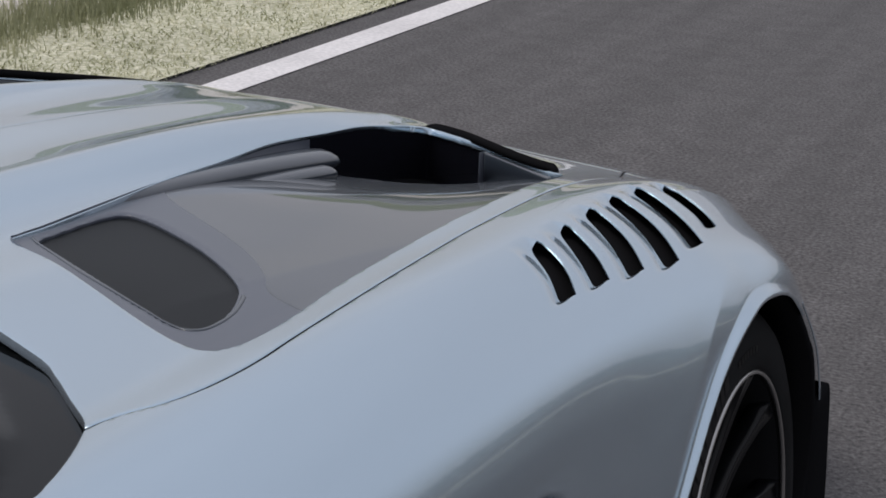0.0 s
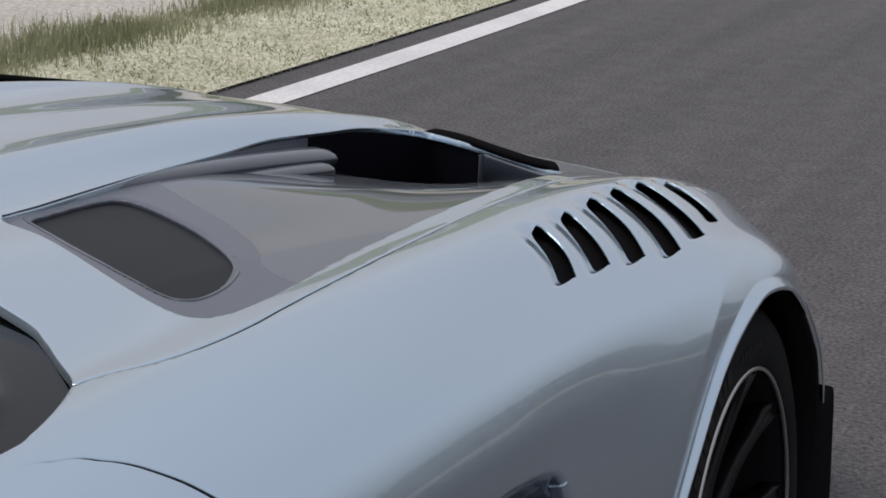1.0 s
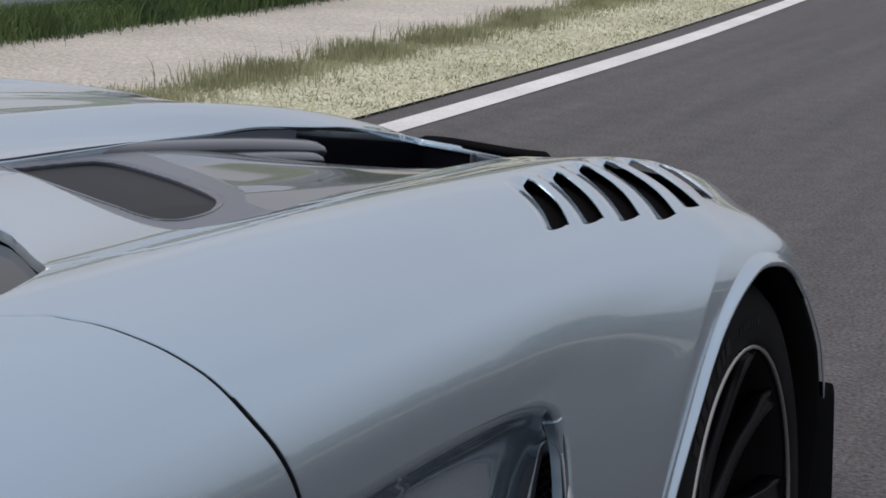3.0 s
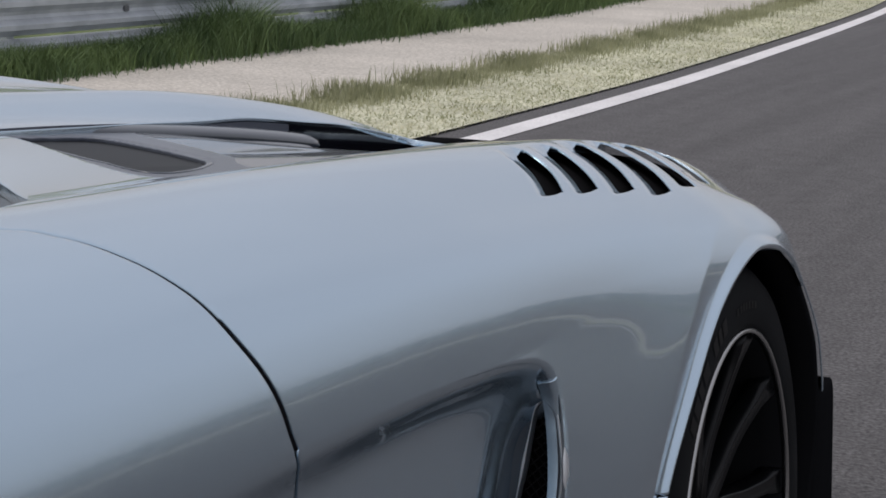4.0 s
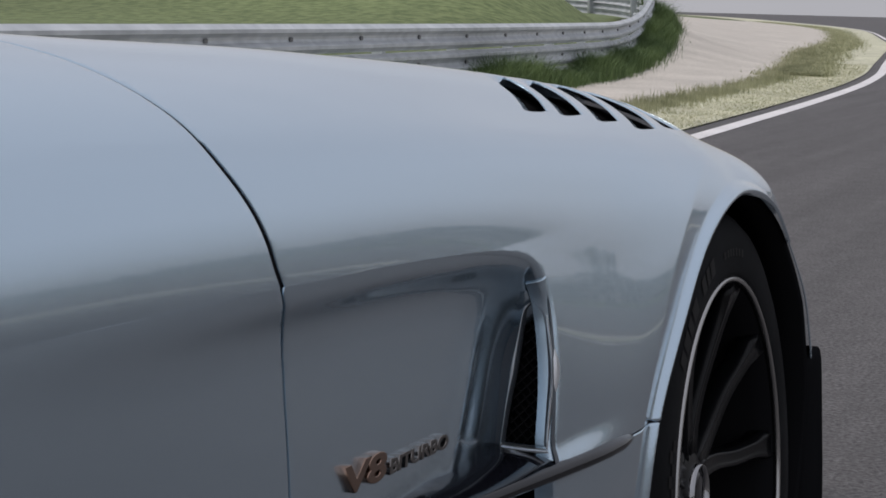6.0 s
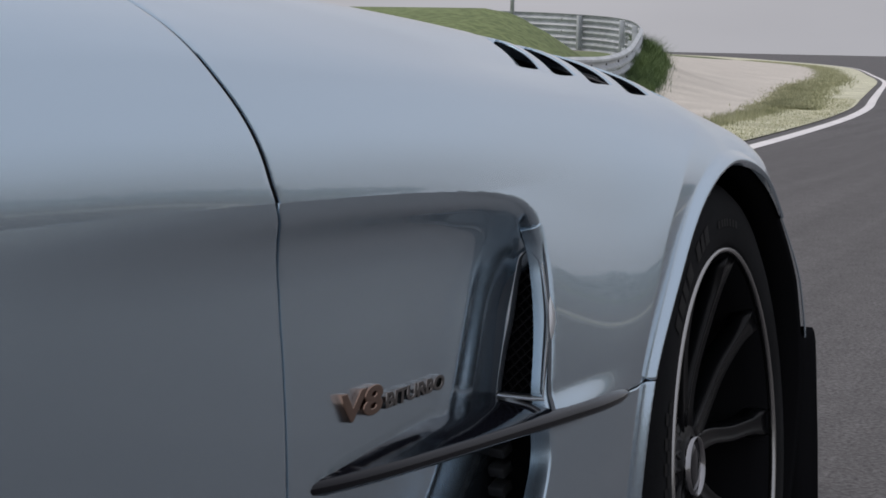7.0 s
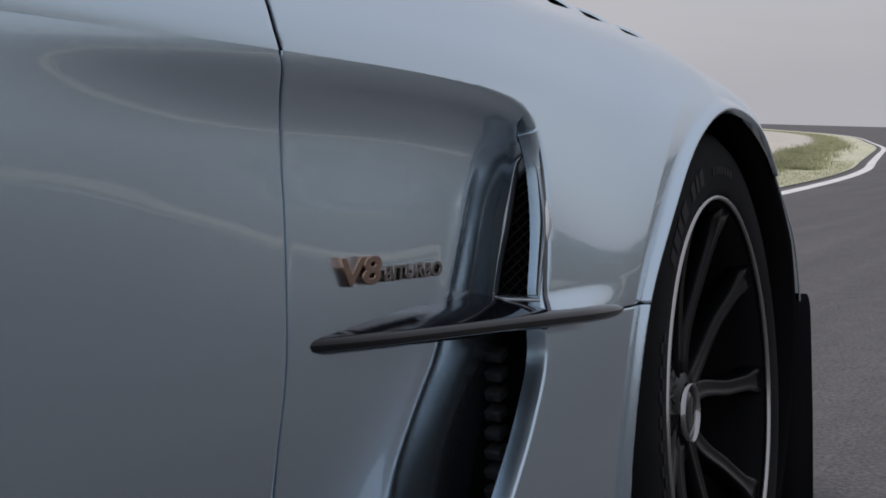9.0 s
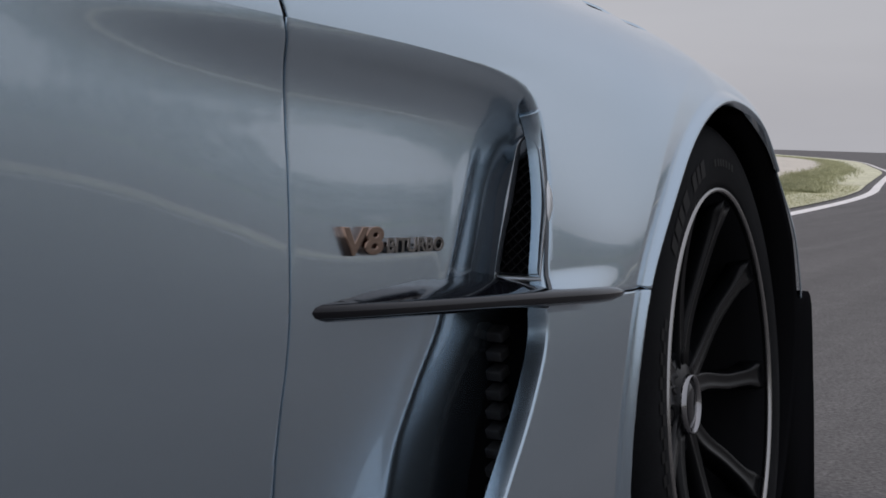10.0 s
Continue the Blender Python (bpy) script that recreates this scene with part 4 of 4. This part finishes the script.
def lettering(text, y0, y1, z0, h, parent, mat):
    cu = bpy.data.curves.new("lettering", 'FONT')
    cu.body, cu.size, cu.extrude, cu.bevel_depth, cu.shear = text, 1.0, 0.07, 0.025, 0.12
    cu.offset = 0.02
    tmp = new("lettering", cu)
    bpy.context.view_layer.update()
    me = bpy.data.meshes.new_from_object(tmp.evaluated_get(bpy.context.evaluated_depsgraph_get()))
    bpy.data.objects.remove(tmp)
    co = np.array([v.co for v in me.vertices])
    lo, hi = co.min(0), co.max(0)
    for v in me.vertices:
        a = (np.array(v.co) - lo) / (hi - lo)
        y = y0 + a[0] * (y1 - y0)
        z = z0 + a[1] * h - 0.028 * (y + 0.93)
        v.co = (float(FLANK(z)) - 0.001 + 0.006 * a[2], y, z)
    me.materials.clear()
    me.materials.append(mat)
    ob = new("lettering", me)
    ob.parent = parent
    return ob


lettering("V8", -0.937, -0.864, 0.5515, 0.0225, badge, TINTED_CHROME)
lettering("BITURBO", -0.861, -0.747, 0.5525, 0.0125, badge, BADGE)

# the far side of the car repeats the near one
for ob in list(car.children):
    if ob.name.split(".")[0] in ("front_wing", "wing_lower_panel", "wing_side_panel", "door", "wheel", "wheel_arch_liner", "inner_body", "door_seal", "hood_seal", "bumper_arch_edge", "corner_flap", "front_bumper", "side_spear", "vent_wall", "vent_backing", "grille_frame", "grille_mesh", "vent_slat", "louvre_tray"):
        c = copy_thing(ob, Matrix.Identity(4))
        c.matrix_local = Matrix.Diagonal((-1, 1, 1, 1)) @ ob.matrix_local

# ---- ground ----
LINE_X = curve([(-60, -1.70), (0, -1.715), (6, -1.715), (9, -1.80), (13, -2.03), (17, -2.30), (22, -2.73), (26, -3.20), (32, -4.10), (40, -5.30), (55, -7.6), (72, -10.8), (115, -19.4), (200, -43), (400, -105), (900, -300), (2600, -1000)])
gy = np.concatenate([np.arange(-60, -4, 2.0), np.arange(-4, 40, 0.25), np.arange(40, 120, 2.0), np.arange(120, 900, 20.0), np.arange(900, 2601, 100.0)])


def widen(y):
    """The verge grows wider round the far bend."""
    return 1 + 0.55 * smoothstep(18, 45, y) + 1.6 * smoothstep(60, 200, y)


def strip(name, offs, zs, mat, label, ys_=None):
    """A band of ground that follows the road's edge line."""
    y = gy if ys_ is None else ys_
    offs = np.array(offs)
    apron = 1 + np.maximum(0, y - 100) / 120
    wide = np.where(offs[None] < -0.3, widen(y)[:, None], np.where(offs[None] > 9, apron[:, None], 1.0))
    P = np.stack([LINE_X(y)[:, None] + offs[None] * wide, np.repeat(y[:, None], len(offs), 1), np.repeat(np.array(zs)[None], len(y), 0)], -1)
    s = Sheet(P)
    return tagged(mesh_object(name, s.V[:, :3], s.F, mat, None, label), kind="structure")


bm = bmesh.new()
bmesh.ops.create_grid(bm, x_segments=40, y_segments=40, size=3000)
tagged(part("ground", bm, FIELD, None, "green meadow that reaches to the horizon"), kind="structure").location = (0, 0, -0.06)
strip("road", [60, 36, 20, 9.2, 6, 3, 0.9, 0.0, -0.18, -0.38], [0] * 10, ASPHALT, "grey worn asphalt of a race track")
near = gy[gy < 121]
strip("edge_line", [0.0, -0.15], [0.004, 0.004], WHITE, "white painted edge line on asphalt")
strip("edge_line", [8.75, 8.60], [0.004, 0.004], WHITE, "white painted edge line on asphalt", near)
strip("verge", [-0.30, -0.5, -0.8, -1.1, -1.55], [0.012, 0.01, 0.012, 0.014, 0.0], DRYGRASS, "dry mown grass verge")
strip("verge", [9.6, 9.3, 9.05], [0.010, 0.014, 0.012], DRYGRASS, "dry mown grass verge", near)
strip("gravel_trap", [10.4, 9.9, 9.5], [0.007, 0.007, 0.007], GRAVEL, "pale gravel strip beside the verge", near)
gyv = np.concatenate([np.arange(-30, 40, 0.5), np.arange(40, 200, 5.0)])
LEFT_EDGE = curve([(-30, -5.0), (0, -5.0), (8, -5.0), (16, -5.4), (24, -6.5), (29.5, -7.8), (32.5, -8.8), (36, -10.6), (45, -13.6), (80, -25.0), (200, -64)])


def gravel_right(y):
    return LINE_X(y) - 1.40 * widen(y)


def bank(x, y):
    """The gravel climbs towards the end of the guard rail."""
    l, r = LEFT_EDGE(y), gravel_right(y)
    return 1.0 * smoothstep(20, 38, y) * np.clip((r - x) / (r - l), 0, 1.4) ** 1.6


tt = np.linspace(0, 1, 17)
gx = LEFT_EDGE(gyv)[:, None] * (1 - tt) + gravel_right(gyv)[:, None] * tt
gyy = np.repeat(gyv[:, None], 17, 1)
sh = Sheet(np.stack([gx, gyy, 0.007 + bank(gx, gyy)], -1))
tagged(mesh_object("gravel_trap", sh.V[:, :3], sh.F, GRAVEL, None, "pale gravel strip beside the verge"), kind="structure")

# ---- guard rail: along the gravel, then round the end of a grassy island and back ----
RAIL = outline([(-5.35, -14), (-5.35, 0), (-5.38, 8), (-5.75, 16), (-6.85, 24), (-8.15, 29.5), (-9.05, 32.5), (-10.3, 34.8), (-12.3, 36.0), (-15, 36.5), (-20, 36.5), (-30, 36)], 10, closed=False)
RAIL_S = np.concatenate([[0], np.cumsum(np.linalg.norm(np.diff(RAIL, axis=0), axis=1))])


def rail_at(s):
    """Place, direction across (towards the road) and ground height, s metres along the rail."""
    x, y = np.interp(s, RAIL_S, RAIL[:, 0]), np.interp(s, RAIL_S, RAIL[:, 1])
    t = np.array([np.interp(s + 0.3, RAIL_S, RAIL[:, 0]) - np.interp(s - 0.3, RAIL_S, RAIL[:, 0]), np.interp(s + 0.3, RAIL_S, RAIL[:, 1]) - np.interp(s - 0.3, RAIL_S, RAIL[:, 1])])
    t = t / np.linalg.norm(t)
    return x, y, t[1], -t[0], 0.95 * float(smoothstep(36, 54, s))


def rail_x(y):
    k = RAIL[:, 1] < 34.8
    return np.interp(y, RAIL[k, 1][:80], RAIL[k, 0][:80])


BEAM = [(0.0, -0.125), (0.030, -0.105), (0.062, -0.085), (0.062, -0.055), (0.012, -0.022), (0.004, 0.0), (0.012, 0.022), (0.062, 0.055), (0.062, 0.085), (0.030, 0.105), (0.0, 0.125)]
rail = tagged(new("guard_rail"), "galvanised steel guard rail with three corrugated beams", "guard rail")
LENGTH = RAIL_S[-1]
for zc in (0.60, 0.335, 0.07):
    P = []
    for s in np.arange(0.5, LENGTH, 0.6):
        x, y, ax, ay, g = rail_at(s)
        P.append([(x + ax * (0.06 + d), y + ay * (0.06 + d), g + zc + z) for d, z in BEAM])
    sh = Sheet(np.array(P))
    mesh_object("beam", sh.V[:, :3], sh.F, STEEL, rail, smooth=False)
bm = bmesh.new()
box(bm, -0.06, 0.05, -0.035, 0.035, -0.05, 0.70)
bevelled(bm, 0.006)
post_mesh = part("post", bm, STEEL, rail)
post_mesh.location = (-5.35, -13.3, 0)
for k in range(1, 36):
    x, y, ax, ay, g = rail_at(0.7 + 2.0 * k)
    ob = new("post", post_mesh.data)
    ob.parent = rail
    ob.matrix_local = pose(x, y, g, 0, 0, math.degrees(math.atan2(ay, ax)))
bm = bmesh.new()
box(bm, -0.012, 0.012, -0.026, 0.026, -0.019, 0.019)
bevelled(bm, 0.006)
bolt_mesh = bpy.data.meshes.new("bolt_plate")
bm.to_mesh(bolt_mesh)
bm.free()
bolt_mesh.materials.append(material("dark_bolt", (0.20, 0.205, 0.215), 0.6, 0.5))
for k in range(27):
    x, y, ax, ay, g = rail_at(14.92 + 1.40 * k)
    for zc in (0.60, 0.335):
        ob = new("bolt_plate", bolt_mesh)
        ob.parent = rail
        ob.matrix_local = pose(x + ax * 0.072, y + ay * 0.072, g + zc, 0, 0, math.degrees(math.atan2(ay, ax)))

# grassy island behind the rail
ISLAND = np.vstack([RAIL[::4], [(-45, 36), (-45, -14)]])
ix, iy = np.meshgrid(np.arange(-44, -4, 0.8), np.arange(-13, 38, 0.8))
di = inside(ISLAND, ix, iy).reshape(ix.shape)
iz = 1.60 * smoothstep(-0.5, 3.0, di) * (0.30 + 0.70 * smoothstep(18, 32, iy)) + 0.02
island = Sheet(np.stack([ix, iy, iz], -1)).cut(lambda x, y, z: inside(ISLAND, x, y) - 0.15)
tagged(mesh_object("island", island.V[:, :3], island.F, FIELD, None, "grassy island behind the guard rail"), kind="structure")
bm = bmesh.new()
bmesh.ops.create_cone(bm, cap_ends=True, segments=12, radius1=0.045, radius2=0.04, depth=4.2, matrix=Matrix.Translation((0, 0, 2.1)))
mast = tagged(new("mast"), "thin grey metal mast on the island", "mast")
part("pole", bm, STEEL, mast)
mast.location = (-12.1, 33.6, 0.5)


# ---- grass ----
rng = np.random.default_rng(7)


def blades(name, xs, ys_, hs, mat, label, lean=0.35, width=0.006, base=0.0):
    """Thin bent blades of grass, two triangles and a tip each."""
    n = len(xs)
    a = rng.uniform(0, 2 * np.pi, n)
    w = width * rng.uniform(0.6, 1.4, n)
    b = rng.uniform(0, 2 * np.pi, n)
    ln = hs * lean * rng.uniform(0.2, 1.3, n)
    cx, cy = np.cos(a) * w / 2, np.sin(a) * w / 2
    V = np.zeros((n, 5, 3))
    base = np.broadcast_to(base, xs.shape)
    V[:, 0] = np.stack([xs - cx, ys_ - cy, base], 1)
    V[:, 1] = np.stack([xs + cx, ys_ + cy, base], 1)
    mx, my = xs + np.cos(b) * ln * 0.35, ys_ + np.sin(b) * ln * 0.35
    V[:, 2] = np.stack([mx + cx * 0.7, my + cy * 0.7, base + hs * 0.6], 1)
    V[:, 3] = np.stack([mx - cx * 0.7, my - cy * 0.7, base + hs * 0.6], 1)
    V[:, 4] = np.stack([xs + np.cos(b) * ln, ys_ + np.sin(b) * ln, base + hs], 1)
    i = np.arange(n)[:, None] * 5
    F = (i + np.array([[0, 1, 2, 3]])).tolist() + (i + np.array([[3, 2, 4]])).tolist()
    ob = mesh_object(name, V.reshape(-1, 3), F, mat, None, label, smooth=False)
    return tagged(ob, "", "grass", "", "stuff")


def clumped(n, y0, y1, power=1.0):
    """Places along the road, in clumps."""
    c = y0 + (y1 - y0) * rng.uniform(0, 1, n // 14 + 1) ** power
    return c[rng.integers(0, len(c), n)] + rng.normal(0, 0.09, n)


n = 46000
yy = clumped(n, 1.5, 45, 1.6)
off = -1.26 + rng.normal(0, 0.14, n)
blades("straw_grass", LINE_X(yy) + off * widen(yy), yy, rng.uniform(0.04, 0.15, n) * (0.35 + 0.65 * np.sin(yy * 2.1 + 0.8 * np.sin(yy * 0.9)) ** 2), BLADE_O, "tall olive grass along the gravel", width=0.006)
n = 52000
yy = 24 + 170 * rng.uniform(0, 1, n) ** 2.2
off = -1.15 + rng.normal(0, 0.20, n)
blades("straw_grass", LINE_X(yy) + off * widen(yy), yy, rng.uniform(0.03, 0.13, n) * (0.6 + 0.4 * np.exp(-((yy - 50) / 16) ** 2)), BLADE_O, "tall olive grass round the far bend", lean=0.9, width=0.017)
n = 60000
yy = 1.5 + 30 * rng.uniform(0, 1, n) ** 1.7
off = rng.uniform(-1.45, -0.30, n)
blades("mown_grass", LINE_X(yy) + off * widen(yy), yy, rng.uniform(0.01, 0.035, n), BLADE_D, "short dry mown grass", lean=1.2, width=0.008)
n = 110000
yy = np.minimum(clumped(n, 2.0, 33.5, 1.2), 34.3)
xx = rail_x(yy) + 0.32 + rng.normal(0, 0.14, n)
tall = (0.5 + 0.5 * np.sin(yy * 1.7 + 1.3 * np.sin(yy * 0.6))) ** 1.8 * (0.6 + 0.4 * np.sin(yy * 5.3 + 2.0 * np.sin(yy * 2.3)) ** 2)
blades("green_weeds", xx, yy, rng.uniform(0.08, 0.54, n) ** 1.15 * (0.42 + 0.62 * np.maximum(tall, 0.6 * smoothstep(31, 33, yy))), BLADE_G, "tall green weeds growing against the rail", width=0.0065, lean=0.75, base=bank(xx, yy))

# woods beyond the other side of the track
n = 26000
yy = rng.uniform(-70, 190, n)
xx = LINE_X(yy) + 58 + rng.normal(0, 1.6, n)
crown = 2.5 + 0.5 * np.sin(yy * 0.17) + 0.35 * np.sin(yy * 0.43 + 1.0)
zz = crown * rng.uniform(0.0, 1.0, n) ** 0.8
sz = rng.uniform(0.16, 0.42, n)
d1, d2 = rng.normal(0, 1, (n, 3)), rng.normal(0, 1, (n, 3))
d1 *= (sz / np.linalg.norm(d1, axis=1))[:, None]
d2 *= (sz / np.linalg.norm(d2, axis=1))[:, None]
c = np.stack([xx, yy, zz + 0.2], 1)
V = np.stack([c - d1, c - d2 * 0.6, c + d1, c + d2 * 0.6], 1).reshape(-1, 3)
F = (np.arange(n)[:, None] * 4 + np.arange(4)[None]).tolist()
tagged(mesh_object("far_woods", V, F, LEAF, None, "dark green woods beside the track", smooth=False), "", "woods", "", "stuff")
